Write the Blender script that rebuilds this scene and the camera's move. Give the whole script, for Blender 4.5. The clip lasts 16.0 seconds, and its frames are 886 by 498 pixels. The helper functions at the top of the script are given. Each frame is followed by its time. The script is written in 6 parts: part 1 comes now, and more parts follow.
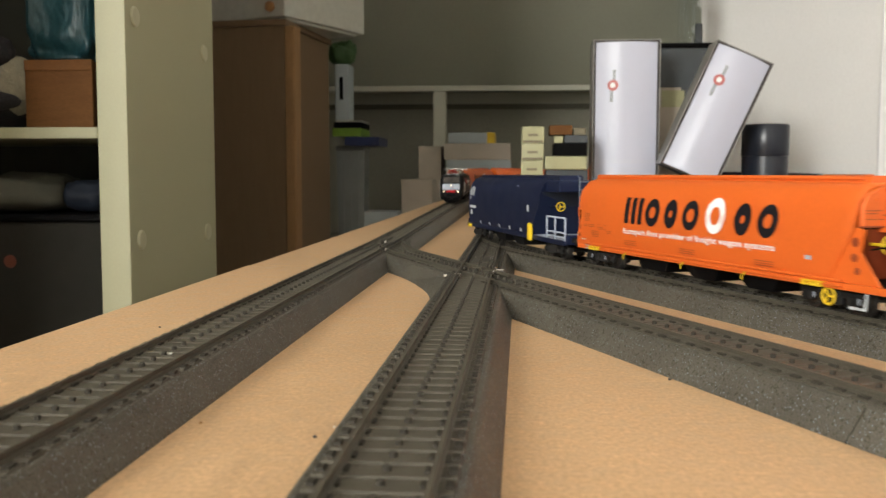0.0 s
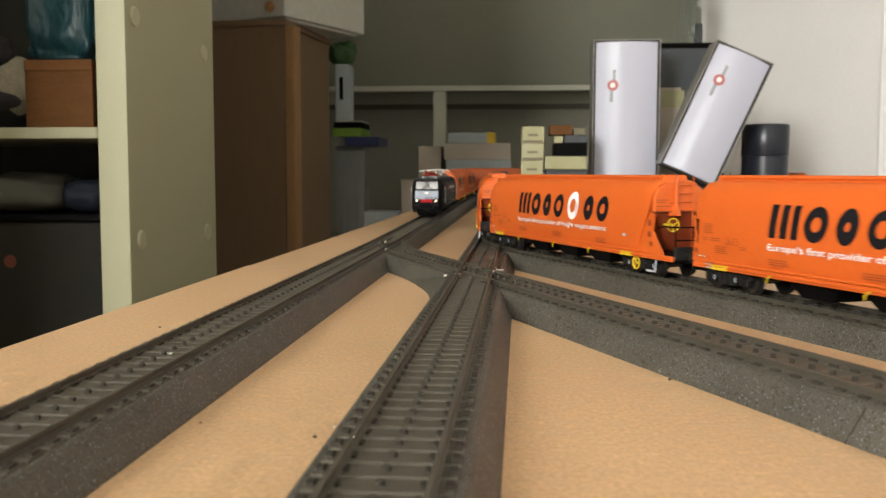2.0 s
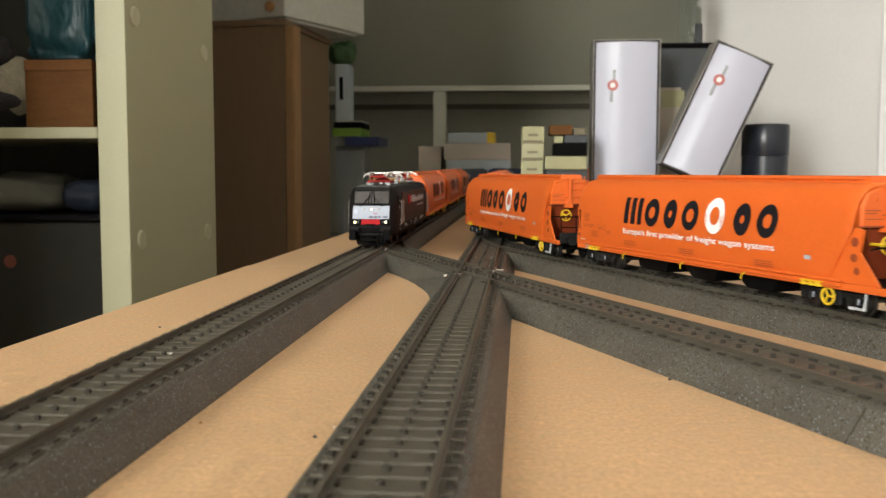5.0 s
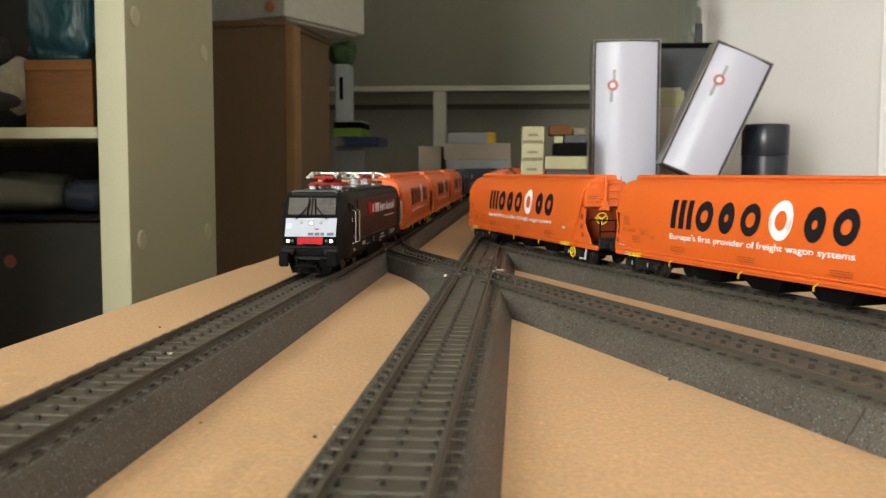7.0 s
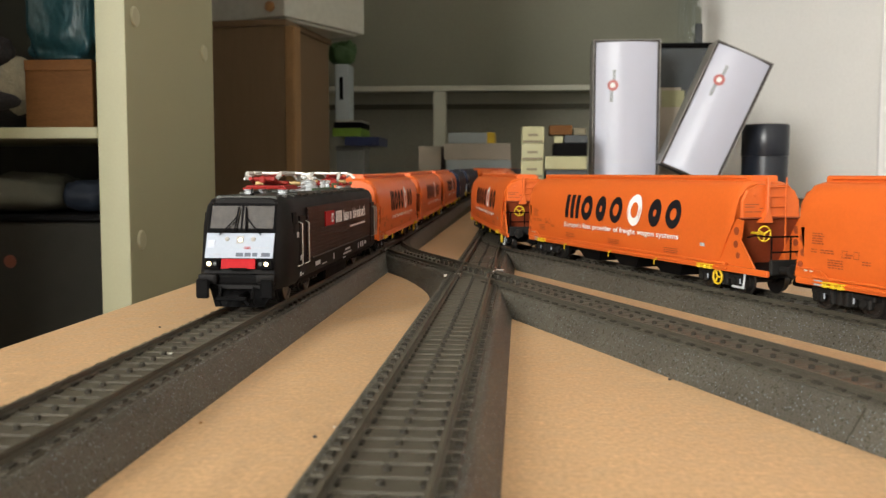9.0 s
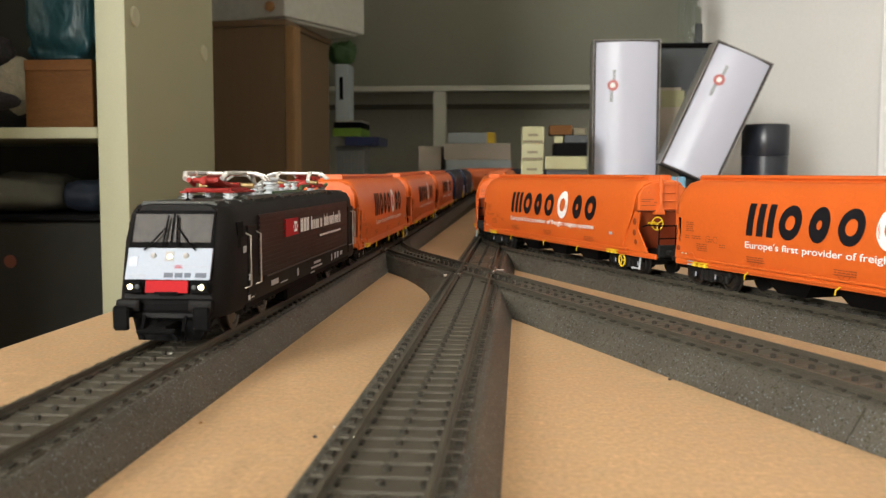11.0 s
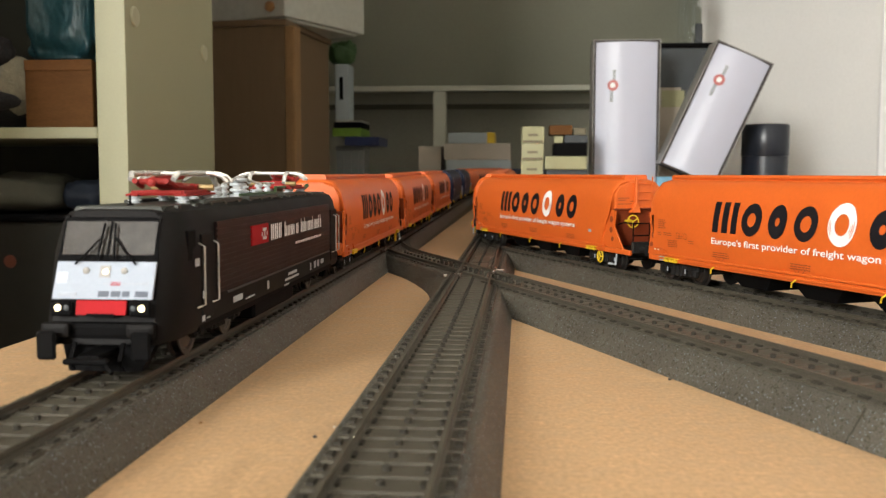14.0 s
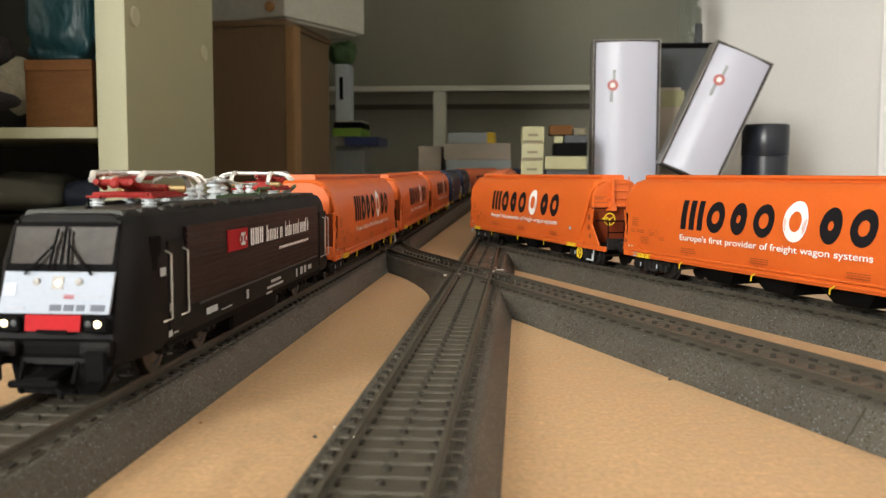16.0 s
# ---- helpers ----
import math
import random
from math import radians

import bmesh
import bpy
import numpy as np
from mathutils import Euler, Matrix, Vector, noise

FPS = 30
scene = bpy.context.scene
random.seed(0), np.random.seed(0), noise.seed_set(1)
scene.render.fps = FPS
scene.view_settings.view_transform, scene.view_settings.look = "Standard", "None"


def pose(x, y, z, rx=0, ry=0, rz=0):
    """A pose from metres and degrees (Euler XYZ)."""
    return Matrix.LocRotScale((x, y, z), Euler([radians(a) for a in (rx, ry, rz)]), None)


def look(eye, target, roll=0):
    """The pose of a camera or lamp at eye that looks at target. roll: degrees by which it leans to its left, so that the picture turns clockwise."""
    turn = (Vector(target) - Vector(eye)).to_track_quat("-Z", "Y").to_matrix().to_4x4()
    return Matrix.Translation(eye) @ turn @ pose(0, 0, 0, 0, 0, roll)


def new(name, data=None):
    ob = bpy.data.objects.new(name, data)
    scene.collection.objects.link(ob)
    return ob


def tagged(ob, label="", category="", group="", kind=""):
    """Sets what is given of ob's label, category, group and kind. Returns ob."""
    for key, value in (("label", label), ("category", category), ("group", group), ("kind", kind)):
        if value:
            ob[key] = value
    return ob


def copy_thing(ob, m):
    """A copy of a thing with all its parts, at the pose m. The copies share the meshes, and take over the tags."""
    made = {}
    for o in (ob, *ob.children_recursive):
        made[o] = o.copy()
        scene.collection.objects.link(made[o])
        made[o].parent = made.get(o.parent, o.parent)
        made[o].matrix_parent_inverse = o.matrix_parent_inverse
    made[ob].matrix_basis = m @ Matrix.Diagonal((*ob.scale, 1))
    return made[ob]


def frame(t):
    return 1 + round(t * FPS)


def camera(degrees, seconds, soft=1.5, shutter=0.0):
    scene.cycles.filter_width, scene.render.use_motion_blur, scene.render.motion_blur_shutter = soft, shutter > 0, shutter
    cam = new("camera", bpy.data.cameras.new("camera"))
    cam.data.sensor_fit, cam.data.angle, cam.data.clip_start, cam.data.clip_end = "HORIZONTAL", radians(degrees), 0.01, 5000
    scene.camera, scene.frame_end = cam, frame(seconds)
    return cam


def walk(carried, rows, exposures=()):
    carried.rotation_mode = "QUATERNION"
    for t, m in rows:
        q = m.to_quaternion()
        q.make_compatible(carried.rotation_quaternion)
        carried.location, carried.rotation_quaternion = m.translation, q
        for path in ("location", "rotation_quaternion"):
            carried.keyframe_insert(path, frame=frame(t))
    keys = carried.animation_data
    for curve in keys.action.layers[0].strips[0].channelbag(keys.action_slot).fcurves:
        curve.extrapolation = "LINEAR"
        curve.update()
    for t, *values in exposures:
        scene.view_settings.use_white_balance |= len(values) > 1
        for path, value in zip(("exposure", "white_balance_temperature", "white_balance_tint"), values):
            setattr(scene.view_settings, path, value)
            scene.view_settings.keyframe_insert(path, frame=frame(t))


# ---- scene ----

cam = camera(50.41, 16.0, soft=1.35, shutter=0.4)
cam.data.dof.use_dof = True
cam.data.dof.focus_distance = 0.40
cam.data.dof.aperture_fstop = 36
CAM = pose(0, 0, 0.06073, 85.405, 0, 4.693) @ pose(0, 0, 0, 0, 0, 0.069)
walk(cam, [(0.0, CAM), (16.0, CAM)], exposures=[(0.0, 0.0), (16.0, 0.0)])

# ---------------------------------------------------------------- light
world = bpy.data.worlds.new("world")
scene.world = world
world.use_nodes = True
wn = world.node_tree
sky = wn.nodes.new("ShaderNodeTexSky")
sky.sky_type = 'NISHITA'
sky.sun_disc = False
sky.sun_elevation = radians(38)
sky.sun_rotation = radians(200)
wn.links.new(sky.outputs[0], wn.nodes["Background"].inputs[0])
wn.nodes["Background"].inputs[1].default_value = 0.1


def window_light(name, m, width, height, watts, colour):
    data = bpy.data.lights.new(name, 'AREA')
    data.shape = 'RECTANGLE'
    data.size, data.size_y, data.energy, data.color = width, height, watts, colour
    ob = new(name, data)
    ob.matrix_world = m
    return ob


window_light("window_light_behind", look((-1.15, -2.16, 0.80), (0.15, 1.4, 0.1)), 0.50, 0.65, 83, (1.0, 0.99, 0.94))
window_light("window_light_roof", pose(-0.36, -0.82, 1.655), 0.22, 0.26, 3.8, (1.0, 0.97, 0.88))


# ---------------------------------------------------------------- materials
def mat(name, colour, rough=0.6, metal=0.0, var=0.12, scale=60.0, fine=900.0, bump=0.0, bump_scale=0.0, emit=0.0, coat=0.0, stretch=(1, 1, 1), spec=0.5):
    m = bpy.data.materials.new(name)
    m.use_nodes = True
    nt = m.node_tree
    b = nt.nodes["Principled BSDF"]
    b.inputs["Roughness"].default_value = rough
    b.inputs["Metallic"].default_value = metal
    b.inputs["Coat Weight"].default_value = coat
    b.inputs["Specular IOR Level"].default_value = spec
    if emit:
        b.inputs["Emission Color"].default_value = (*colour, 1)
        b.inputs["Emission Strength"].default_value = emit
    tc = nt.nodes.new("ShaderNodeTexCoord")
    mp = nt.nodes.new("ShaderNodeMapping")
    mp.inputs["Scale"].default_value = stretch
    nt.links.new(tc.outputs["Object"], mp.inputs[0])
    a = nt.nodes.new("ShaderNodeTexNoise")
    a.inputs["Scale"].default_value = scale
    a.inputs["Detail"].default_value = 4
    c = nt.nodes.new("ShaderNodeTexNoise")
    c.inputs["Scale"].default_value = fine
    c.inputs["Detail"].default_value = 2
    nt.links.new(mp.outputs[0], a.inputs[0])
    nt.links.new(mp.outputs[0], c.inputs[0])
    add = nt.nodes.new("ShaderNodeMath")
    add.operation = 'ADD'
    nt.links.new(a.outputs[0], add.inputs[0])
    nt.links.new(c.outputs[0], add.inputs[1])
    rg = nt.nodes.new("ShaderNodeMapRange")
    rg.inputs[1].default_value, rg.inputs[2].default_value = 0.65, 1.35
    rg.inputs[3].default_value, rg.inputs[4].default_value = 1 - var, 1 + var
    nt.links.new(add.outputs[0], rg.inputs[0])
    mx = nt.nodes.new("ShaderNodeVectorMath")
    mx.operation = 'SCALE'
    mx.inputs[0].default_value = colour
    nt.links.new(rg.outputs[0], mx.inputs["Scale"])
    nt.links.new(mx.outputs[0], b.inputs["Base Color"])
    r2 = nt.nodes.new("ShaderNodeMapRange")
    r2.inputs[3].default_value, r2.inputs[4].default_value = max(0.03, rough - 0.08), min(1, rough + 0.08)
    nt.links.new(a.outputs[0], r2.inputs[0])
    nt.links.new(r2.outputs[0], b.inputs["Roughness"])
    if bump:
        bn = nt.nodes.new("ShaderNodeTexNoise")
        bn.inputs["Scale"].default_value = bump_scale or fine
        bn.inputs["Detail"].default_value = 3
        nt.links.new(mp.outputs[0], bn.inputs[0])
        bp = nt.nodes.new("ShaderNodeBump")
        bp.inputs["Strength"].default_value = 1.0
        bp.inputs["Distance"].default_value = bump
        nt.links.new(bn.outputs[0], bp.inputs["Height"])
        nt.links.new(bp.outputs[0], b.inputs["Normal"])
    return m


def glass(name, colour=(0.9, 0.93, 0.93), rough=0.05):
    m = bpy.data.materials.new(name)
    m.use_nodes = True
    b = m.node_tree.nodes["Principled BSDF"]
    b.inputs["Base Color"].default_value = (*colour, 1)
    b.inputs["Transmission Weight"].default_value = 1.0
    b.inputs["Roughness"].default_value = rough
    b.inputs["IOR"].default_value = 1.25
    return m


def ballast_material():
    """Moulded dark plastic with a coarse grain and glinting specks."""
    m = bpy.data.materials.new("ballast_plastic")
    m.use_nodes = True
    nt = m.node_tree
    b = nt.nodes["Principled BSDF"]
    tc = nt.nodes.new("ShaderNodeTexCoord")

    def tex(kind, scale, detail=3):
        n = nt.nodes.new(kind)
        n.inputs["Scale"].default_value = scale
        if kind == "ShaderNodeTexNoise":
            n.inputs["Detail"].default_value = detail
        nt.links.new(tc.outputs["Object"], n.inputs["Vector"])
        return n
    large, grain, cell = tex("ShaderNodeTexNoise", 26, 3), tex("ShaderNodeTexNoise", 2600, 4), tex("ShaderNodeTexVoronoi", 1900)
    ramp = nt.nodes.new("ShaderNodeValToRGB")
    ramp.color_ramp.elements[0].position, ramp.color_ramp.elements[1].position = 0.36, 0.66
    ramp.color_ramp.elements[0].color, ramp.color_ramp.elements[1].color = (0.037, 0.034, 0.026, 1), (0.100, 0.090, 0.067, 1)
    nt.links.new(grain.outputs[0], ramp.inputs[0])
    tone = nt.nodes.new("ShaderNodeMapRange")
    tone.inputs[1].default_value, tone.inputs[2].default_value, tone.inputs[3].default_value, tone.inputs[4].default_value = 0.3, 0.7, 0.78, 1.22
    nt.links.new(large.outputs[0], tone.inputs[0])
    sc = nt.nodes.new("ShaderNodeVectorMath")
    sc.operation = 'SCALE'
    nt.links.new(ramp.outputs[0], sc.inputs[0])
    nt.links.new(tone.outputs[0], sc.inputs["Scale"])
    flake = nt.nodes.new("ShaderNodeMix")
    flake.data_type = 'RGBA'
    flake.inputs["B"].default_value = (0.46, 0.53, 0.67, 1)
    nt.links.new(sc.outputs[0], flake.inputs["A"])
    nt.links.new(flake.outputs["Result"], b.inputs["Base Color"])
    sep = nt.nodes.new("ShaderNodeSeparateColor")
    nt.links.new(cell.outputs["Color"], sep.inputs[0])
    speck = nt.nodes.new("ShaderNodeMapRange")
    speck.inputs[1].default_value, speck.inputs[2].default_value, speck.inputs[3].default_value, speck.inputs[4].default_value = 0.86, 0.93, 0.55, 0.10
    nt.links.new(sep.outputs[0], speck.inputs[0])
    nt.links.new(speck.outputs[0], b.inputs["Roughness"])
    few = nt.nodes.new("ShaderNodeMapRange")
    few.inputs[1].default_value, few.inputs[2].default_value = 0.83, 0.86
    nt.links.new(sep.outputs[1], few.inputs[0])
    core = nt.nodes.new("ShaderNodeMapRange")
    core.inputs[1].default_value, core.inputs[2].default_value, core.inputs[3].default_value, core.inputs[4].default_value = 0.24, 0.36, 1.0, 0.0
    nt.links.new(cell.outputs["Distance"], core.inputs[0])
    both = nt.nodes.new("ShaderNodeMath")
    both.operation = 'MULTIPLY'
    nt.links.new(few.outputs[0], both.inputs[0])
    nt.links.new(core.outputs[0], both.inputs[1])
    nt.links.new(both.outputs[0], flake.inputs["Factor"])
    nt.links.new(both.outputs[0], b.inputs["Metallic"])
    bump = nt.nodes.new("ShaderNodeBump")
    bump.inputs["Strength"].default_value, bump.inputs["Distance"].default_value = 0.8, 0.0002
    nt.links.new(grain.outputs[0], bump.inputs["Height"])
    bump2 = nt.nodes.new("ShaderNodeBump")
    bump2.inputs["Strength"].default_value, bump2.inputs["Distance"].default_value = 0.9, 0.0003
    nt.links.new(cell.outputs["Distance"], bump2.inputs["Height"])
    nt.links.new(bump.outputs[0], bump2.inputs["Normal"])
    nt.links.new(bump2.outputs[0], b.inputs["Normal"])
    b.inputs["Specular IOR Level"].default_value = 0.6
    return m


def board_material():
    """Pressed fibre board: warm brown with pale and dark short fibres."""
    m = bpy.data.materials.new("hardboard")
    m.use_nodes = True
    nt = m.node_tree
    b = nt.nodes["Principled BSDF"]
    tc = nt.nodes.new("ShaderNodeTexCoord")

    def tex(scale, detail, stretch):
        mp = nt.nodes.new("ShaderNodeMapping")
        mp.inputs["Scale"].default_value = stretch
        nt.links.new(tc.outputs["Object"], mp.inputs[0])
        n = nt.nodes.new("ShaderNodeTexNoise")
        n.inputs["Scale"].default_value, n.inputs["Detail"].default_value = scale, detail
        nt.links.new(mp.outputs[0], n.inputs["Vector"])
        return n
    cloud, fibre, dust = tex(7, 4, (1, 1, 1)), tex(800, 5, (1.0, 0.7, 1)), tex(420, 3, (0.7, 1, 1))
    cloud2 = tex(150, 5, (1.1, 0.75, 1))

    def ranged(node, a0, a1, c0, c1):
        r = nt.nodes.new("ShaderNodeMapRange")
        for k, v in enumerate((a0, a1, c0, c1)):
            r.inputs[k + 1].default_value = v
        nt.links.new(node.outputs[0], r.inputs[0])
        return r
    parts_ = [ranged(cloud, 0.3, 0.7, 0.93, 1.07), ranged(cloud2, 0.3, 0.7, 0.92, 1.07), ranged(fibre, 0.3, 0.72, 0.84, 1.15), ranged(dust, 0.56, 0.70, 1.0, 1.13)]
    last = None
    for r in parts_:
        if last is None:
            last = r
            continue
        mu = nt.nodes.new("ShaderNodeMath")
        mu.operation = 'MULTIPLY'
        nt.links.new(last.outputs[0], mu.inputs[0])
        nt.links.new(r.outputs[0], mu.inputs[1])
        last = mu
    sc = nt.nodes.new("ShaderNodeVectorMath")
    sc.operation = 'SCALE'
    sc.inputs[0].default_value = (0.532, 0.341, 0.184)
    nt.links.new(last.outputs[0], sc.inputs["Scale"])
    nt.links.new(sc.outputs[0], b.inputs["Base Color"])
    rr = ranged(cloud2, 0.3, 0.7, 0.42, 0.6)
    nt.links.new(rr.outputs[0], b.inputs["Roughness"])
    bp = nt.nodes.new("ShaderNodeBump")
    bp.inputs["Strength"].default_value, bp.inputs["Distance"].default_value = 0.5, 0.00012
    nt.links.new(fibre.outputs[0], bp.inputs["Height"])
    nt.links.new(bp.outputs[0], b.inputs["Normal"])
    return m


M_BOARD = board_material()
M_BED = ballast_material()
M_SLEEPER = mat("sleeper_plastic", (0.064, 0.056, 0.040), 0.55, var=0.3, scale=120, fine=2500, bump=0.0001, bump_scale=2500)
M_STUD = mat("contact_stud", (0.034, 0.030, 0.023), 0.7, spec=0.2)
M_RAIL = mat("rail_steel", (0.080, 0.071, 0.053), 0.45, 0.25, var=0.3, scale=90, fine=1500)
M_BRIGHT = mat("bright_metal", (0.75, 0.73, 0.68), 0.25, 1.0)
M_ORANGE = mat("orange_paint", (0.61, 0.113, 0.016), 0.42, var=0.05, scale=40, fine=700, spec=0.45)
# Orange darkened for the shade of recesses and holes; the end seam too.
M_ORANGE_DARK = mat("shaded_orange_paint", (0.25, 0.045, 0.013), 0.55, var=0.15, scale=80, fine=900)
M_BLUE = mat("dark_blue_paint", (0.0075, 0.0120, 0.0350), 0.45, spec=0.22, var=0.12, scale=60, fine=900)
M_BLACK = mat("black_plastic", (0.0036, 0.0034, 0.0036), 0.7, spec=0.06, var=0.3, scale=150, fine=1500, bump=0.00005)
M_DARK = mat("underframe_plastic", (0.010, 0.0092, 0.0085), 0.65, spec=0.2, var=0.3, scale=200, fine=1500)
M_WHEEL = mat("wheel_metal", (0.065, 0.060, 0.056), 0.34, 0.8, var=0.3)
M_PRINTDARK = mat("dark_grey_print", (0.085, 0.10, 0.13), 0.6)
M_LOCO = mat("brown_black_paint", (0.015, 0.0078, 0.0070), 0.5, var=0.2, scale=60, fine=1500, spec=0.25)
M_LOCO_ROOF = mat("roof_grey_paint", (0.030, 0.032, 0.025), 0.55, var=0.15, scale=90, fine=1500)
M_CAB = mat("cab_black_paint", (0.0075, 0.0066, 0.0064), 0.6, var=0.2, scale=60, fine=1500, spec=0.12)
M_WHITE = mat("white_print", (0.80, 0.80, 0.80), 0.5, var=0.05)
M_PANEL = mat("white_front_paint", (0.345, 0.385, 0.455), 0.65, spec=0.2, var=0.04)
M_GREYPRINT = mat("grey_print", (0.33, 0.36, 0.42), 0.5)
M_RED = mat("red_paint", (0.36, 0.014, 0.018), 0.7, spec=0.12, var=0.08)
M_PANTO = mat("red_pantograph", (0.26, 0.017, 0.013), 0.6, spec=0.25, var=0.15)
M_INSUL = mat("insulator_grey", (0.46, 0.49, 0.51), 0.35, var=0.1)
M_SILVER = mat("silver_plastic", (0.78, 0.77, 0.73), 0.24, 0.6)
M_YELLOW = mat("yellow_paint", (0.66, 0.44, 0.014), 0.5, var=0.08)
M_GREEN = mat("green_plastic", (0.045, 0.10, 0.03), 0.5)
M_INK = mat("black_print", (0.010, 0.0095, 0.012), 0.55, spec=0.15, var=0.08)
M_FAINT = mat("faint_brown_print", (0.26, 0.055, 0.018), 0.5)
M_LAMP = mat("headlight_lamp", (1.0, 0.84, 0.50), 0.3, emit=3.4)
M_SCREEN = mat("tinted_window", (0.028, 0.024, 0.021), 0.06, var=0.25, scale=70, fine=300, spec=0.5)
M_RAILING = mat("pale_railing", (0.42, 0.46, 0.55), 0.45)
M_WALL = mat("white_wall", (0.93, 0.925, 0.905), 0.8, var=0.03, scale=3, fine=160, bump=0.0004, bump_scale=150)
M_CEIL = mat("olive_grey_wall", (0.345, 0.35, 0.272), 0.85, var=0.04, scale=3, fine=120, bump=0.0003, bump_scale=150)
M_RECESS = mat("grey_recess_wall", (0.37, 0.362, 0.285), 0.85, var=0.08, scale=5, fine=100)
M_TRIM = mat("cream_trim", (0.54, 0.54, 0.44), 0.6, var=0.05, scale=8)
M_SHELF = mat("cream_laminate", (0.335, 0.326, 0.203), 0.5, var=0.04, scale=10, fine=400, bump=0.00008, bump_scale=600)
M_CAP = mat("cap_plastic", (0.42, 0.41, 0.27), 0.35, var=0.03)
M_FLOOR = mat("wood_floor", (0.24, 0.15, 0.085), 0.5, var=0.25, scale=4, fine=60, stretch=(1, 8, 1))
M_CABINET = mat("brown_veneer", (0.170, 0.112, 0.062), 0.6, spec=0.2, var=0.09, scale=14, fine=160, stretch=(6, 6, 0.8))
M_CABEDGE = mat("brown_edge_wood", (0.29, 0.168, 0.074), 0.6, spec=0.2, var=0.15, scale=14, fine=160, stretch=(6, 6, 0.8))
M_DRAWER = mat("orange_pine", (0.140, 0.063, 0.022), 0.7, spec=0.1, var=0.2, scale=22, fine=200, stretch=(1, 1, 6))
M_TEAL = mat("teal_fabric", (0.012, 0.055, 0.068), 0.36, var=0.3, scale=30, fine=500, bump=0.012, bump_scale=22, stretch=(1, 1, 0.6))
M_CARD = mat("cream_card", (0.37, 0.36, 0.20), 0.35, var=0.08, scale=40)
M_CARD2 = mat("pinkish_card", (0.47, 0.41, 0.33), 0.65, var=0.12, scale=20)
M_CARD3 = mat("grey_blue_card", (0.40, 0.45, 0.46), 0.6, var=0.1, scale=20)
M_CARDLINE = mat("card_band", (0.17, 0.145, 0.085), 0.6)
M_OLIVECLOTH = mat("olive_grey_cloth", (0.065, 0.064, 0.046), 0.85, var=0.2, scale=25)
M_BATTEN = mat("dull_brown_batten", (0.17, 0.16, 0.12), 0.8)
M_EMBLEM = mat("pale_red_print", (0.40, 0.075, 0.065), 0.4)
M_PALEGREY = mat("pale_grey_print", (0.17, 0.185, 0.18), 0.5)
M_BRASS = mat("dull_brass", (0.30, 0.21, 0.09), 0.4, 0.6)
M_SKYBLUE = mat("sky_blue_card", (0.16, 0.36, 0.52), 0.5, var=0.2, scale=60)
M_BOXEDGE = mat("grey_box_edge", (0.30, 0.29, 0.27), 0.4)
M_BRIGHTSTRIP = mat("bright_strip_white", (0.93, 0.93, 0.93), 0.4, var=0.02)
M_BOXWHITE = mat("white_gloss_card", (0.535, 0.555, 0.665), 0.36, var=0.012, scale=6, fine=60)
M_BOXRIM = mat("dark_box_rim", (0.045, 0.038, 0.036), 0.4)
M_BLISTER = glass("clear_blister_plastic")
M_CAN = mat("black_gloss_tin", (0.015, 0.019, 0.029), 0.30, var=0.2, scale=30)
M_DARKBOX = mat("dark_slate_box", (0.035, 0.042, 0.046), 0.5, var=0.15, scale=20)
M_BINP = mat("frosted_plastic", (0.22, 0.235, 0.22), 0.35, var=0.15, scale=20)
M_LIME = mat("lime_plastic", (0.14, 0.26, 0.02), 0.4)
M_BLUEP = mat("blue_plastic", (0.016, 0.026, 0.09), 0.4)
M_NAVY = mat("navy_cloth", (0.005, 0.010, 0.022), 0.7)
M_GREYCLOTH = mat("grey_cloth", (0.038, 0.040, 0.032), 0.8, var=0.2, scale=25)
M_BLACKCRATE = mat("black_crate", (0.021, 0.020, 0.016), 0.7, spec=0.1)
M_REDGLOW = mat("painted_red_glow", (0.10, 0.025, 0.012), 0.4)
M_PLUSHW = mat("white_plush", (0.22, 0.20, 0.14), 0.95, var=0.2, scale=90, fine=900, bump=0.002, bump_scale=300)
M_PLUSHB = mat("black_plush", (0.012, 0.011, 0.012), 0.95, bump=0.002, bump_scale=300)
M_KNOB = mat("wooden_knob", (0.30, 0.15, 0.05), 0.4)
M_WHITEP = mat("off_white_plastic", (0.48, 0.475, 0.41), 0.45)
M_GLASS = glass("window_glass", (0.97, 0.98, 0.98), 0.0)


# ---------------------------------------------------------------- mesh helpers
def box(bm, x0, x1, y0, y1, z0, z1, bev=0.0, seg=1):
    vs = [bm.verts.new((x, y, z)) for x in (x0, x1) for y in (y0, y1) for z in (z0, z1)]
    fs = []
    for q in ((0, 1, 3, 2), (4, 6, 7, 5), (0, 4, 5, 1), (2, 3, 7, 6), (0, 2, 6, 4), (1, 5, 7, 3)):
        fs.append(bm.faces.new([vs[i] for i in q]))
    if bev:
        es = list({e for f in fs for e in f.edges})
        bmesh.ops.bevel(bm, geom=es, offset=bev, segments=seg, affect='EDGES', profile=0.6)
    return bm


def hexa(bm, a, b):
    """A solid between two quads a and b of four points each."""
    va = [bm.verts.new(p) for p in a]
    vb = [bm.verts.new(p) for p in b]
    bm.faces.new(va[::-1])
    bm.faces.new(vb)
    for i in range(4):
        bm.faces.new((va[i], va[(i + 1) % 4], vb[(i + 1) % 4], vb[i]))
    return bm


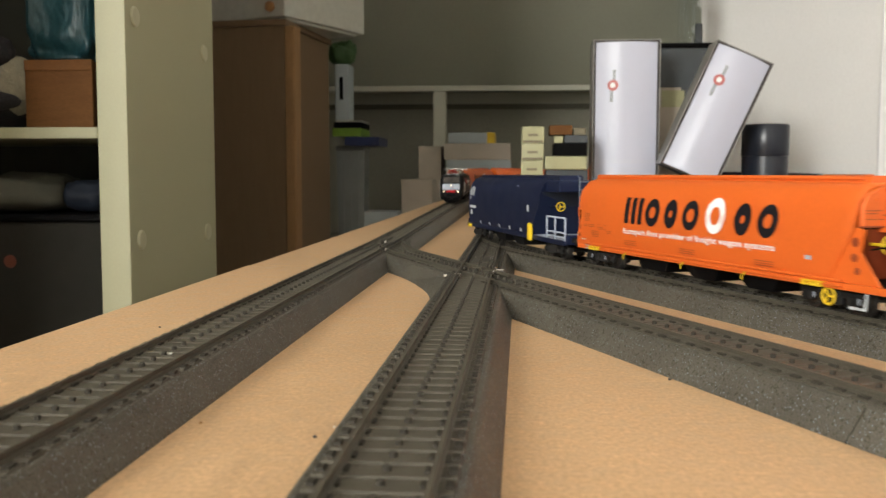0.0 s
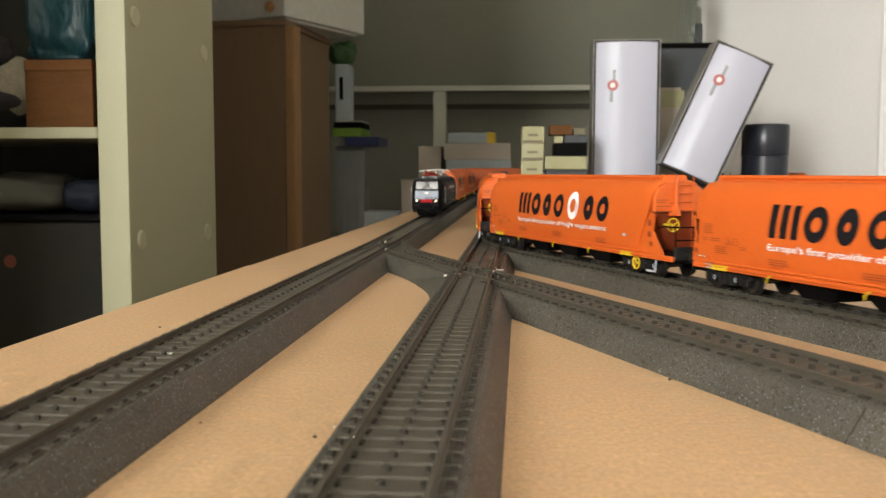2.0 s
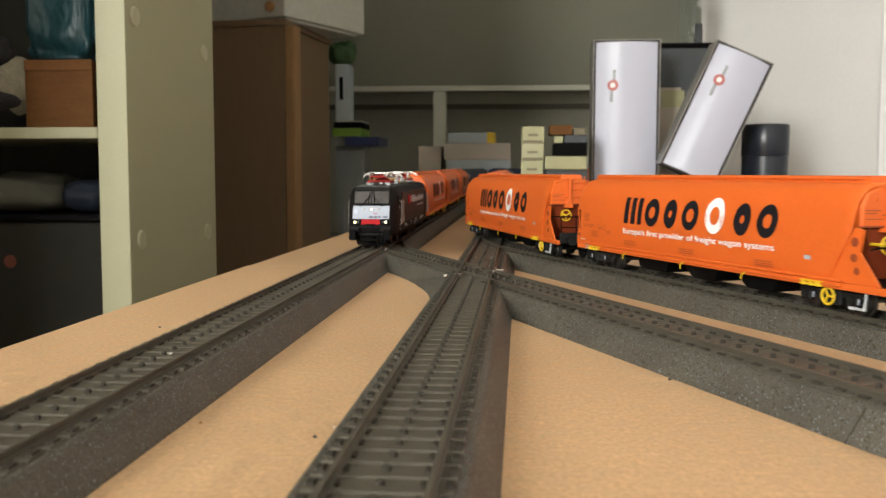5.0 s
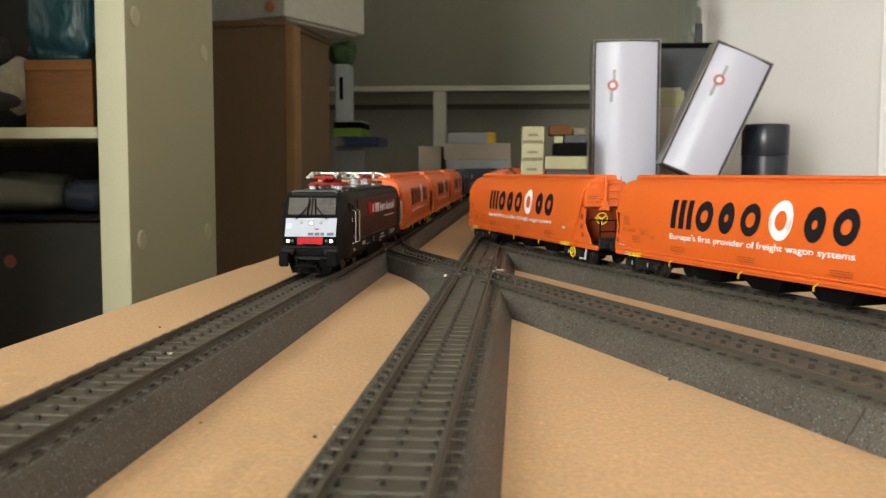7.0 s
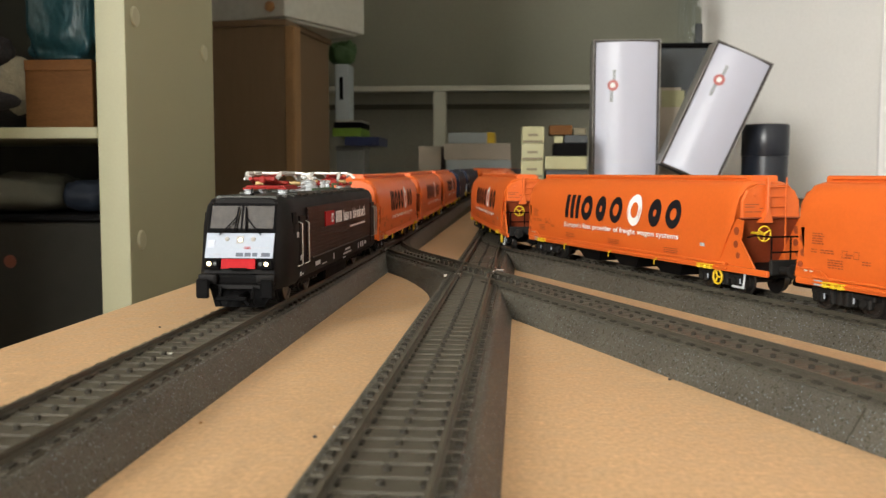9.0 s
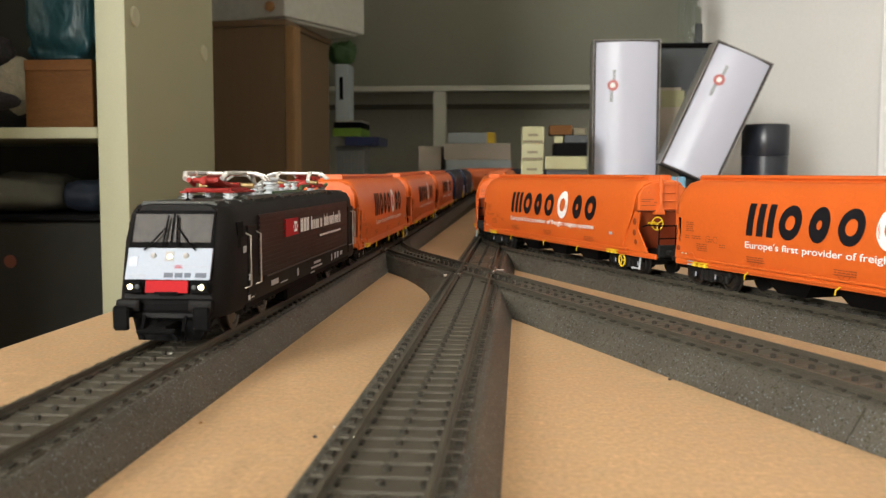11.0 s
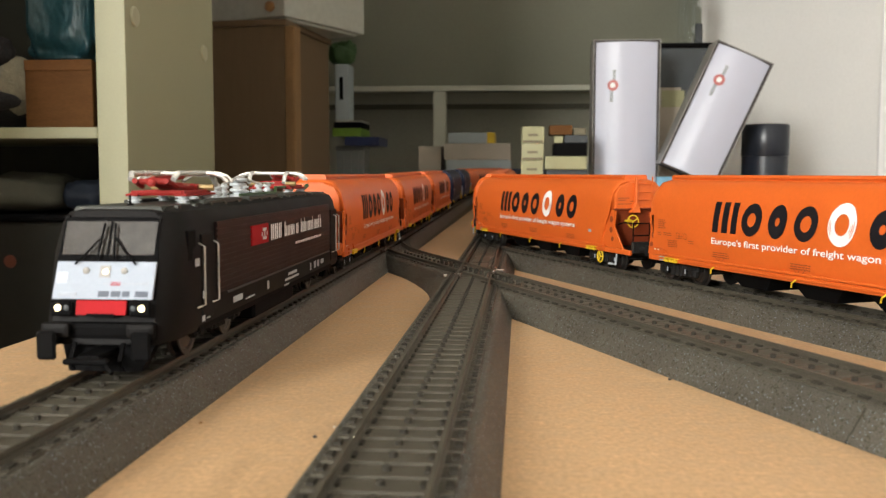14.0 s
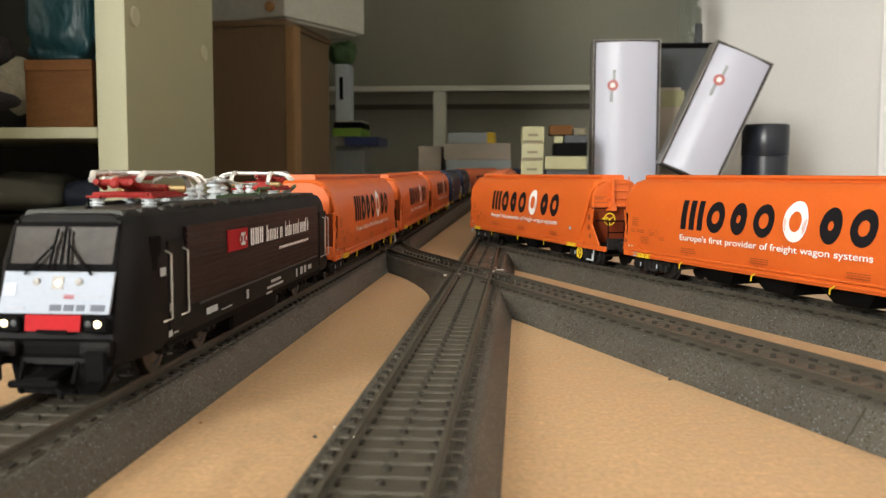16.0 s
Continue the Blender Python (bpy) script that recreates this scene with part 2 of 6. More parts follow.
def tube(bm, pts, r, n=6):
    """A round bar along points."""
    pts = [Vector(p) for p in pts]
    rings = []
    for i, p in enumerate(pts):
        d = (pts[min(i + 1, len(pts) - 1)] - pts[max(i - 1, 0)]).normalized()
        u = d.cross(Vector((0, 0, 1)))
        if u.length < 0.05:
            u = d.cross(Vector((0, 1, 0)))
        u.normalize()
        v = d.cross(u)
        rings.append([bm.verts.new(p + (u * math.cos(2 * math.pi * k / n) + v * math.sin(2 * math.pi * k / n)) * r) for k in range(n)])
    for a, b in zip(rings, rings[1:]):
        for k in range(n):
            bm.faces.new((a[k], a[(k + 1) % n], b[(k + 1) % n], b[k]))
    bm.faces.new(rings[0][::-1])
    bm.faces.new(rings[-1])
    return bm


def lathe(bm, c, axis, prof, n=16):
    """A turned body: prof holds (radius, height along axis)."""
    axis = Vector(axis).normalized()
    u = axis.orthogonal().normalized()
    v = axis.cross(u)
    c = Vector(c)
    rings = []
    for r, h in prof:
        rings.append([bm.verts.new(c + axis * h + (u * math.cos(2 * math.pi * k / n) + v * math.sin(2 * math.pi * k / n)) * max(r, 1e-5)) for k in range(n)])
    for a, b in zip(rings, rings[1:]):
        for k in range(n):
            bm.faces.new((a[k], a[(k + 1) % n], b[(k + 1) % n], b[k]))
    bm.faces.new(rings[0][::-1])
    bm.faces.new(rings[-1])
    return bm


def ring(bm, c, axis, r, t, n=20, m=6):
    """A torus."""
    axis = Vector(axis).normalized()
    u = axis.orthogonal().normalized()
    v = axis.cross(u)
    c = Vector(c)
    rs = []
    for k in range(n):
        a = 2 * math.pi * k / n
        d = u * math.cos(a) + v * math.sin(a)
        rs.append([bm.verts.new(c + d * (r + t * math.cos(2 * math.pi * j / m)) + axis * t * math.sin(2 * math.pi * j / m)) for j in range(m)])
    for k in range(n):
        a, b = rs[k], rs[(k + 1) % n]
        for j in range(m):
            bm.faces.new((a[j], a[(j + 1) % m], b[(j + 1) % m], b[j]))
    return bm


def loft(bm, rings, cap=True, close=True):
    vs = [[bm.verts.new(p) for p in r] for r in rings]
    n = len(rings[0])
    for a, b in zip(vs, vs[1:]):
        for k in range(n if close else n - 1):
            bm.faces.new((a[k], a[(k + 1) % n], b[(k + 1) % n], b[k]))
    if cap:
        bm.faces.new(vs[0][::-1])
        bm.faces.new(vs[-1])
    return bm


def mesh_of(bm, material, smooth=False, angle=35):
    bmesh.ops.recalc_face_normals(bm, faces=bm.faces)
    me = bpy.data.meshes.new("mesh")
    if smooth:
        for f in bm.faces:
            f.smooth = True
        for e in bm.edges:
            if len(e.link_faces) == 2 and e.calc_face_angle(0) > radians(angle):
                e.smooth = False
    bm.to_mesh(me)
    bm.free()
    me.materials.append(material)
    return me


def part(name, bm, material, parent=None, label="", smooth=False):
    ob = new(name, mesh_of(bm, material, smooth))
    if parent is not None:
        ob.parent = parent
    if label:
        ob["label"] = label
    return ob


def thing(name, m, label, category, group="", kind=""):
    ob = new(name)
    ob.empty_display_size = 0.02
    ob.matrix_world = m
    return tagged(ob, label, category, group, kind)


def B():
    return bmesh.new()


def solid(name, m, dims, material, label, category, bev=0.002, group="", kind=""):
    """A bevelled box thing whose origin is the middle of its base."""
    x, y, z = dims
    ob = new(name, mesh_of(box(B(), -x / 2, x / 2, -y / 2, y / 2, 0, z, bev, 2), material))
    ob.matrix_world = m
    return tagged(ob, label, category, group, kind)


# ---------------------------------------------------------------- plan of the tracks
LC, CC, TH = -0.1004, -0.02276, radians(23.441)
DL, OL, RAD = 0.17242, 0.25211, 0.4375
DIR = Vector((math.sin(TH), -math.cos(TH), 0))
NRM = Vector((math.cos(TH), math.sin(TH), 0))
RAIL_TOP, BEND_Y = 0.0112, 1.62
FAR_ARC_Y = 0.7774
LEFT_ARC_Y = 0.7557


def rise(p):
    """The ramp of the two long tracks."""
    if p < 0.7:
        return 0.0
    if p < 1.9:
        return 0.0095 * (p - 0.7)
    return max(0.0, 0.0114 - 0.0125 * (p - 1.9))


def bend(x, y, a, d, r):
    """From (x, y) and heading a (0 = +Y, clockwise), d metres along a right-hand arc."""
    cx, cy = x + r * math.cos(a), y - r * math.sin(a)
    b = a + d / r
    return cx - r * math.cos(b), cy + r * math.sin(b)


def long_left(p):
    """The outer track: p is the way along it, equal to Y on its straight."""
    r1, r2 = 0.4375, 0.19
    if p <= BEND_Y:
        return Vector((LC, p, rise(p)))
    d = p - BEND_Y
    if d <= r1 * math.pi / 2:
        return Vector((*bend(LC, BEND_Y, 0, d, r1), rise(p)))
    x, y = LC + r1, BEND_Y + r1
    d -= r1 * math.pi / 2
    if d <= r2 * math.pi / 2:
        return Vector((*bend(x, y, math.pi / 2, d, r2), rise(p)))
    return Vector((x + r2, y - r2 - (d - r2 * math.pi / 2), rise(p)))


def long_right(s):
    """The branch that leaves the middle track; s grows towards the viewer's side."""
    s1 = -0.5479
    s0 = s1 - RAD * TH
    if s >= s1:
        return NRM * OL + DIR * s
    if s >= s0:
        a = (s - s0) / RAD
        return Vector((CC + RAD * (1 - math.cos(a)), FAR_ARC_Y - RAD * math.sin(a), rise(FAR_ARC_Y - RAD * math.sin(a))))
    y = FAR_ARC_Y + s0 - s
    if y <= BEND_Y:
        return Vector((CC, y, rise(y)))
    return Vector((*bend(CC, BEND_Y, 0, y - BEND_Y, 0.36), rise(y)))


def diagonal(s):
    s1 = (Vector((LC + 0.0361, 0.5817, 0))).dot(DIR)
    if s >= s1:
        return NRM * DL + DIR * s
    a = TH - (s1 - s) / RAD
    return Vector((LC + RAD * (1 - math.cos(a)), LEFT_ARC_Y - RAD * math.sin(a), 0.0))


def middle(y):
    return Vector((CC, y, rise(y)))


# ---------------------------------------------------------------- setting
def wall(name, boxes, material, label):
    bm = B()
    for b in boxes:
        box(bm, *b)
    return tagged(new(name, mesh_of(bm, material)), label, "wall", kind="structure")


FLOOR_Z, TOP_Z = -0.75, 1.65
WX = 0.570
tagged(new("floor", mesh_of(box(B(), -1.7, 1.42, -2.32, 3.42, FLOOR_Z - 0.1, FLOOR_Z), M_FLOOR)), "brown wooden floor of the attic room", "floor", kind="structure")
ceiling_bm = B()
for b in ((-1.7, -0.52, -2.32, 2.0), (-0.20, 1.42, -2.32, 2.0), (-0.52, -0.20, -2.32, -1.01), (-0.52, -0.20, -0.61, 2.0)):
    box(ceiling_bm, *b, TOP_Z, TOP_Z + 0.1)
tagged(new("ceiling", mesh_of(ceiling_bm, M_WALL)), "plain white ceiling of the attic room", "ceiling", kind="structure")
# the sloping roof side comes down to the low recess
hexa_bm = B()
hexa(hexa_bm, [(-1.7, 1.75, TOP_Z), (1.42, 1.75, TOP_Z), (1.42, 3.03, 0.338), (-1.7, 3.03, 0.338)], [(-1.7, 1.9, TOP_Z + 0.1), (1.42, 1.9, TOP_Z + 0.1), (1.42, 3.18, 0.43), (-1.7, 3.18, 0.43)])
tagged(new("ceiling_slope", mesh_of(hexa_bm, M_CEIL)), "sloping olive-grey painted attic ceiling above a low recess", "ceiling", kind="structure")
tagged(new("ceiling_recess", mesh_of(box(B(), -1.7, 0.66, 3.04, 3.3, 0.340, 0.42), M_RECESS)), "grey ceiling of the low recess", "ceiling", kind="structure")
wall("wall_back", [(-1.7, 0.62, 3.3, 3.4, FLOOR_Z, 0.5)], M_RECESS, "dark grey back wall of the low attic recess")
wall("wall_left", [(-1.7, -1.6, -2.32, 3.3, FLOOR_Z, TOP_Z)], M_WALL, "plain pale wall beside the shelves")
bm = B()
for (x0, y0), (x1, y1), (nx, ny) in (((0.450, 2.450), (0.774, 2.126), (0.071, 0.071)), ((0.452, 2.454), (0.640, 3.400), (0.1, -0.02)), ((0.776, 2.124), (1.400, 2.124), (0.0, 0.1))):
    hexa(bm, [(x0, y0, FLOOR_Z), (x1, y1, FLOOR_Z), (x1, y1, TOP_Z), (x0, y0, TOP_Z)], [(x0 + nx, y0 + ny, FLOOR_Z), (x1 + nx, y1 + ny, FLOOR_Z), (x1 + nx, y1 + ny, TOP_Z), (x0 + nx, y0 + ny, TOP_Z)])
tagged(new("wall_right", mesh_of(bm, M_WALL)), "white plastered wall set askew beside the table", "wall", kind="structure")
wall("wall_side", [(1.3, 1.4, -2.2, 2.123, FLOOR_Z, TOP_Z)], M_WALL, "plain white wall beside the table")
wall("wall_front", [(-0.65, 1.4, -2.3, -2.2, FLOOR_Z, TOP_Z), (-1.65, -0.65, -2.3, -2.2, FLOOR_Z, 0.27), (-1.65, -0.65, -2.3, -2.2, 1.33, TOP_Z)], M_WALL, "white wall with a window opening")


def window(name, m, w, h):
    win = thing(name, m, "white framed window with clear glass", "window", kind="structure")
    bm = B()
    for x0, x1, z0, z1 in ((-w / 2, w / 2, 0, 0.05), (-w / 2, w / 2, h - 0.05, h), (-w / 2, -w / 2 + 0.05, 0.05, h - 0.05), (w / 2 - 0.05, w / 2, 0.05, h - 0.05)):
        box(bm, x0, x1, -0.02, 0.02, z0, z1)
    part("window_frame", bm, M_WHITEP, win)
    pane = part("pane", box(B(), -w / 2 + 0.05, w / 2 - 0.05, -0.003, 0.003, 0.05, h - 0.05), M_GLASS, win)
    pane.visible_shadow = False


# Unseen wall added to keep the window light off shelves and cabinet.
wall("wall_return", [(-1.6, -0.60, 0.35, 0.45, FLOOR_Z, TOP_Z)], M_CEIL, "unseen olive-grey wall added to shade the shelves")
window("window_1", pose(-1.15, -2.25, 0.27), 1.0, 1.06)
window("window_2", pose(-0.36, -1.01, TOP_Z + 0.06, -90, 0, 0), 0.32, 0.40)

# Strip added in whiter paint to stand for the brightly lit corner.
tagged(new("trim", mesh_of(box(B(), 0.7700, 0.850, 2.1155, 2.1225, FLOOR_Z, TOP_Z, 0.002), M_BRIGHTSTRIP)), "glossy white upright strip added for the brightly lit wall corner", "trim", kind="structure")

# rail, post and inner batten of the recess under the roof
tagged(new("trim", mesh_of(box(B(), -0.95, 0.540, 2.985, 3.015, 0.319, 0.336, 0.002), M_TRIM)), "cream horizontal rail under the sloping ceiling", "trim", kind="structure")
tagged(new("trim", mesh_of(box(B(), -0.277, -0.236, 2.99, 3.02, -0.15, 0.3185, 0.002), M_TRIM)), "cream upright post of the recess frame", "trim", kind="structure")
tagged(new("trim", mesh_of(box(B(), -0.95, 0.600, 3.28, 3.3, 0.283, 0.300, 0.002), M_BATTEN)), "dark batten along the recess wall", "trim", kind="structure")
tagged(new("trim", mesh_of(box(B(), -0.95, 0.600, 3.288, 3.3, 0.3005, 0.339), M_TRIM)), "pale board along the top of the recess wall", "trim", kind="structure")
tagged(new("recess_floor", mesh_of(box(B(), -1.6, 0.465, 2.46, 3.3, FLOOR_Z, -0.15, 0.003), M_RECESS)), "dark grey boxed-in floor of the recess", "floor", kind="structure")


# ---------------------------------------------------------------- table
def train_board(name, x0, x1, y0, y1, label, legs):
    tb = thing(name, pose(0, 0, 0), label, "table")
    part("tabletop", box(B(), x0, x1, y0, y1, -0.018, 0.0, 0.0012, 2), M_BOARD, tb)
    part("apron", box(B(), x0 + 0.04, x1 - 0.04, y0 + 0.04, y0 + 0.06, -0.09, -0.018), M_CABEDGE, tb)
    for x, y in legs:
        part("leg", box(B(), x - 0.025, x + 0.025, y - 0.025, y + 0.025, FLOOR_Z, -0.018, 0.003), M_CABEDGE, tb)
    return tb


train_board("layout_table", -0.1800, 1.22, -1.35, 0.6075, "bare brown hardboard table carrying the model tracks", [(-0.12, -1.2), (1.1, -1.2), (-0.12, 0.5), (1.1, 0.5)])
train_board("layout_table", -0.1782, 0.600, 0.6078, 2.20, "bare brown hardboard table butted to another one", [(-0.12, 0.75), (0.5, 0.75), (-0.12, 2.1), (0.5, 2.1)])


# ---------------------------------------------------------------- tracks
PITCH = 0.00784


def sweep(bm, pts, prof):
    """Carries a cross-section (offset to the right, height) along points; heights count from the track's own level, those at 0 stay on the table."""
    rings = []
    for i, p in enumerate(pts):
        d = pts[min(i + 1, len(pts) - 1)] - pts[max(i - 1, 0)]
        d.z = 0
        d.normalize()
        r = Vector((d.y, -d.x, 0))
        rings.append([Vector((p.x, p.y, 0)) + r * o + Vector((0, 0, h + (p.z if h > 0.0005 else 0))) for o, h in prof])
    return loft(bm, rings)


def sleeper_mesh():
    bm = B()
    box(bm, -0.0128, 0.0128, -0.0033, 0.0033, 0.0084, 0.0093, 0.0003)
    wood = set(bm.faces)
    for x, w in ((-0.0116, 0.0007), (-0.0071, 0.0004), (0.0071, 0.0004), (0.0116, 0.0007)):
        box(bm, x - w, x + w, -0.0015, 0.0015, 0.0090, 0.0099)
    for f in bm.faces:
        f.material_index = 0 if f in wood else 1
    me = mesh_of(bm, M_SLEEPER)
    me.materials.append(M_STUD)
    return me


SLEEPER = sleeper_mesh()
STUD = mesh_of(lathe(B(), (0, 0, 0.0092), (0, 0, 1), [(0.0008, 0), (0.0008, 0.0010), (0.0005, 0.0012)], 8), M_STUD)


def railway(name, path, p0, p1, label, drop=0.0, near=(-1.0, 0.72), keep=lambda v: True):
    tr = thing(name, pose(0, 0, 0), label, "model track", "model railway tracks")
    n = max(2, int((p1 - p0) / 0.02))
    pts = [path(p0 + (p1 - p0) * i / n) for i in range(n + 1)]
    t = 0.0088 - drop
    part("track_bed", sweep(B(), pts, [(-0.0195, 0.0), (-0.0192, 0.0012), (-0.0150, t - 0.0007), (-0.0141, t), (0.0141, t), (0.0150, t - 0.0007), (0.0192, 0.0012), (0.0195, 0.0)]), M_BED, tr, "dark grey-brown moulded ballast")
    for o in (-0.00865, 0.00865):
        part("rail", sweep(B(), pts, [(o - 0.0010, t), (o - 0.0009, t + 0.0007), (o - 0.0003, t + 0.0010), (o - 0.0003, RAIL_TOP - drop - 0.0007), (o - 0.00048, RAIL_TOP - drop - 0.0004), (o - 0.0004, RAIL_TOP - drop), (o + 0.0004, RAIL_TOP - drop), (o + 0.00048, RAIL_TOP - drop - 0.0004), (o + 0.0003, RAIL_TOP - drop - 0.0007), (o + 0.0003, t + 0.0010), (o + 0.0009, t + 0.0007), (o + 0.0010, t)]), M_RAIL, tr)
    rest, p = B(), p0
    while p < p1:
        v, w = path(p), path(p + 0.002)
        d = w - v
        m = Matrix.Translation(v + Vector((0, 0, -drop))) @ Matrix.Rotation(math.atan2(d.y, d.x) - math.pi / 2, 4, 'Z')
        if keep(v):
            if near[0] < v.y < near[1]:
                ob = new("sleeper", SLEEPER)
                ob.matrix_world = m
                ob.parent = tr
                k = new("contact_stud", STUD)
                k.parent = ob
            else:
                k = len(rest.verts)
                rest.from_mesh(SLEEPER)
                rest.verts.ensure_lookup_table()
                bmesh.ops.transform(rest, matrix=m, verts=rest.verts[k:])
        p += PITCH
    if len(rest.verts):
        tagged(part("sleeper_run", rest, M_SLEEPER, tr), kind="stuff").data.materials.append(M_STUD)
    return tr


railway("railway_track", long_left, -0.12, 3.2, "dark model railway track on a moulded ballast bed", near=(0.12, 0.74))
railway("railway_track", middle, -0.1, FAR_ARC_Y, "straight model railway track running up to a crossing", drop=0.0001, near=(0.1, 0.7))
railway("railway_track", long_right, -2.3, 1.25, "curving model railway track branching off beside the crossing", near=(0.28, 0.66))
DIAGONAL = railway("railway_track", diagonal, -0.72, 0.1, "diagonal model railway track crossing the middle one", drop=0.0002, near=(0.16, 0.66),
        keep=lambda v: abs(v.x - CC) > 0.016 and v.x - LC > 0.024)

# rounded web of ballast where the diagonal bed meets the middle one
bm = B()
cx, cy = CC - 0.0185, 0.4865
n = 8
top, low = [], []
for i in range(n + 1):
    u = i / n
    p0, p1, p2 = Vector((cx - 0.0400, cy + 0.0880)), Vector((cx - 0.002, cy - 0.002)), Vector((cx - 0.0008, cy - 0.052))
    q = p0 * (1 - u) ** 2 + p1 * 2 * u * (1 - u) + p2 * u * u
    low.append(bm.verts.new((q.x, q.y, 0.0)))
    k = Vector((cx + 0.006, cy + 0.006)) * 0.55 + q * 0.45
    top.append(bm.verts.new((k.x, k.y, 0.0066)))
apex = bm.verts.new((cx + 0.008, cy + 0.010, 0.0072))
for i in range(n):
    bm.faces.new((low[i], low[i + 1], top[i + 1], top[i]))
    bm.faces.new((top[i], top[i + 1], apex))
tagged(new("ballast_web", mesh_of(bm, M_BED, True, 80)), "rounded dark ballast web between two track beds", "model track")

# check rails, frogs and joiners of the crossing and the points
cr = thing("track_crossing", pose(CC, 0.4859, 0), "metal frogs and check rails of a track crossing", "track crossing")
bm = B()
for s in (-1, 1):
    for a in (0, TH):
        u = Vector((-math.sin(a), math.cos(a), 0)) if a else Vector((0, 1, 0))
        w = Vector((u.y, -u.x, 0))
        for k in (-1, 1):
            c = u * (0.020 * k) + w * (0.0068 * s)
            tube(bm, [c - u * 0.009 + Vector((0, 0, 0.0102)), c + u * 0.009 + Vector((0, 0, 0.0102))], 0.0007, 4)
part("check_rail", bm, M_RAIL, cr)
for x, y, sx, sy in ((-0.0140, -0.024, 0.0010, 0.0010), (0.0095, -0.004, 0.0009, 0.0018), (-0.008, -0.020, 0.0018, 0.0007), (0.0125, 0.002, 0.0022, 0.0007), (0.0100, 0.012, 0.0006, 0.0012)):
    part("metal_clip", box(B(), x - sx, x + sx, y - sy, y + sy, 0.0094, 0.0110, 0.0003), M_BRIGHT, cr, "bright metal clip")
for k in range(15):
    a = -0.0549 + k * 0.00784
    c = Vector((-math.sin(TH), math.cos(TH), 0)) * a
    part("crossing_stud", box(B(), c.x - 0.0009, c.x + 0.0009, c.y - 0.0009, c.y + 0.0009, 0.0090, 0.0114, 0.0002), M_STUD, cr)
part("broken_lug", box(B(), -0.0195, -0.0172, 0.048, 0.0505, 0.0008, 0.0030, 0.0005), M_WHITEP, cr, "pale chipped plastic lug").matrix_basis = pose(0, 0, 0)
pt = thing("track_points", pose(LC, 0.66, 0), "metal blades and frog of track points", "track points")
for x0, y0, x1, y1 in ((-0.006, -0.03, -0.0075, 0.09), (0.0035, -0.02, 0.0072, 0.08), (0.010, -0.052, 0.0035, -0.02), (0.0075, -0.060, 0.0075, -0.03)):
    part("point_blade", tube(B(), [(x0, y0, 0.0100), (x1, y1, 0.0100)], 0.0008, 5), M_RAIL, pt)
for x, y in ((0.0085, -0.046), (0.0125, -0.05), (0.002, 0.02), (-0.0085, -0.055)):
    part("metal_clip", tube(B(), [(x, y, 0.0106), (x - 0.001, y + 0.012, 0.0106)], 0.0007, 5), M_BRIGHT, pt, "bright worn metal tip")
# plates over the point motor, with two bright rivets
for y0, y1 in ((0.020, 0.052), (0.056, 0.100)):
    part("cover_plate", box(B(), -0.0050, 0.0050, y0, y1, 0.0090, 0.0097, 0.0002), M_RAIL, cr, "dark flat cover plate")
for x, y in ((-0.0040, 0.080), (0.0052, 0.074), (0.0062, 0.082)):
    part("rivet", lathe(B(), (x, y, 0.0096), (0, 0, 1), [(0.0006, 0), (0.0006, 0.0008), (0.0003, 0.0010)], 8), M_BRIGHT, cr, "bright rivet")
# joint in the bed of the diagonal track
JS = -0.168
bm = B()
ja, jb = NRM * (DL - 0.01965) + DIR * JS, NRM * (DL - 0.0152) + DIR * (JS + 0.0012)
hexa(bm, [ja, ja + DIR * 0.0003, jb + DIR * 0.0003 + Vector((0, 0, 0.0081)), jb + Vector((0, 0, 0.0081))], [q + NRM * -0.0002 + Vector((0, 0, 0.0002)) for q in (ja, ja + DIR * 0.0003, jb + DIR * 0.0003 + Vector((0, 0, 0.0081)), jb + Vector((0, 0, 0.0081)))])
part("bed_joint", bm, M_STUD, DIAGONAL, "dark joint line across the ballast bed")
# crumbs lying on the table and between the rails
for x, y, z, r in ((LC + 0.0010, 0.2575, 0.0093, 0.0006), (0.0903, 0.2250, 0.0093, 0.0005)):
    c = new("paper_chip", mesh_of(box(B(), -r * 1.6, r * 1.6, -r * 0.5, r * 0.5, 0, r * 0.8, 0.0001), M_WHITEP))
    c.matrix_world = pose(x, y, z, 0, 0, 8)
    tagged(c, "tiny white paper chip lying between the rails", "crumb")
for i, (x, y, r, mt, lb) in enumerate(((-0.0468, 0.2095, 0.0006, M_BOXRIM, "tiny dark crumb lying on the board"), (-0.0440, 0.2185, 0.0004, M_CARD2, "tiny white crumb lying on the board"), (0.0443, 0.2783, 0.0006, M_BOXRIM, "tiny dark crumb lying on the board"), (-0.1413, 0.3571, 0.0005, M_BOXRIM, "tiny dark crumb lying on the board"), (-0.0771, 0.2192, 0.0005, M_CABEDGE, "tiny dark crumb lying on the board"))):
    c = new("crumb", mesh_of(lathe(B(), (0, 0, 0), (0, 0, 1), [(r * 0.7, 0), (r, r * 0.5), (r * 0.4, r)], 7), mt))
    c.matrix_world = pose(x, y, 0)
    tagged(c, lb, "crumb")


# ---------------------------------------------------------------- rolling stock
SIDE = [(0.0, 0.0146), (0.0118, 0.0153), (0.0150, 0.0161), (0.020, 0.0166), (0.030, 0.0165), (0.036, 0.0158), (0.040, 0.0146), (0.043, 0.0128), (0.0455, 0.0105), (0.0466, 0.0066), (0.06, 0.006)]


def side_y(z):
    for (a, ya), (b, yb) in zip(SIDE, SIDE[1:]):
        if a <= z <= b:
            return ya + (yb - ya) * (z - a) / (b - a)
    return 0.006


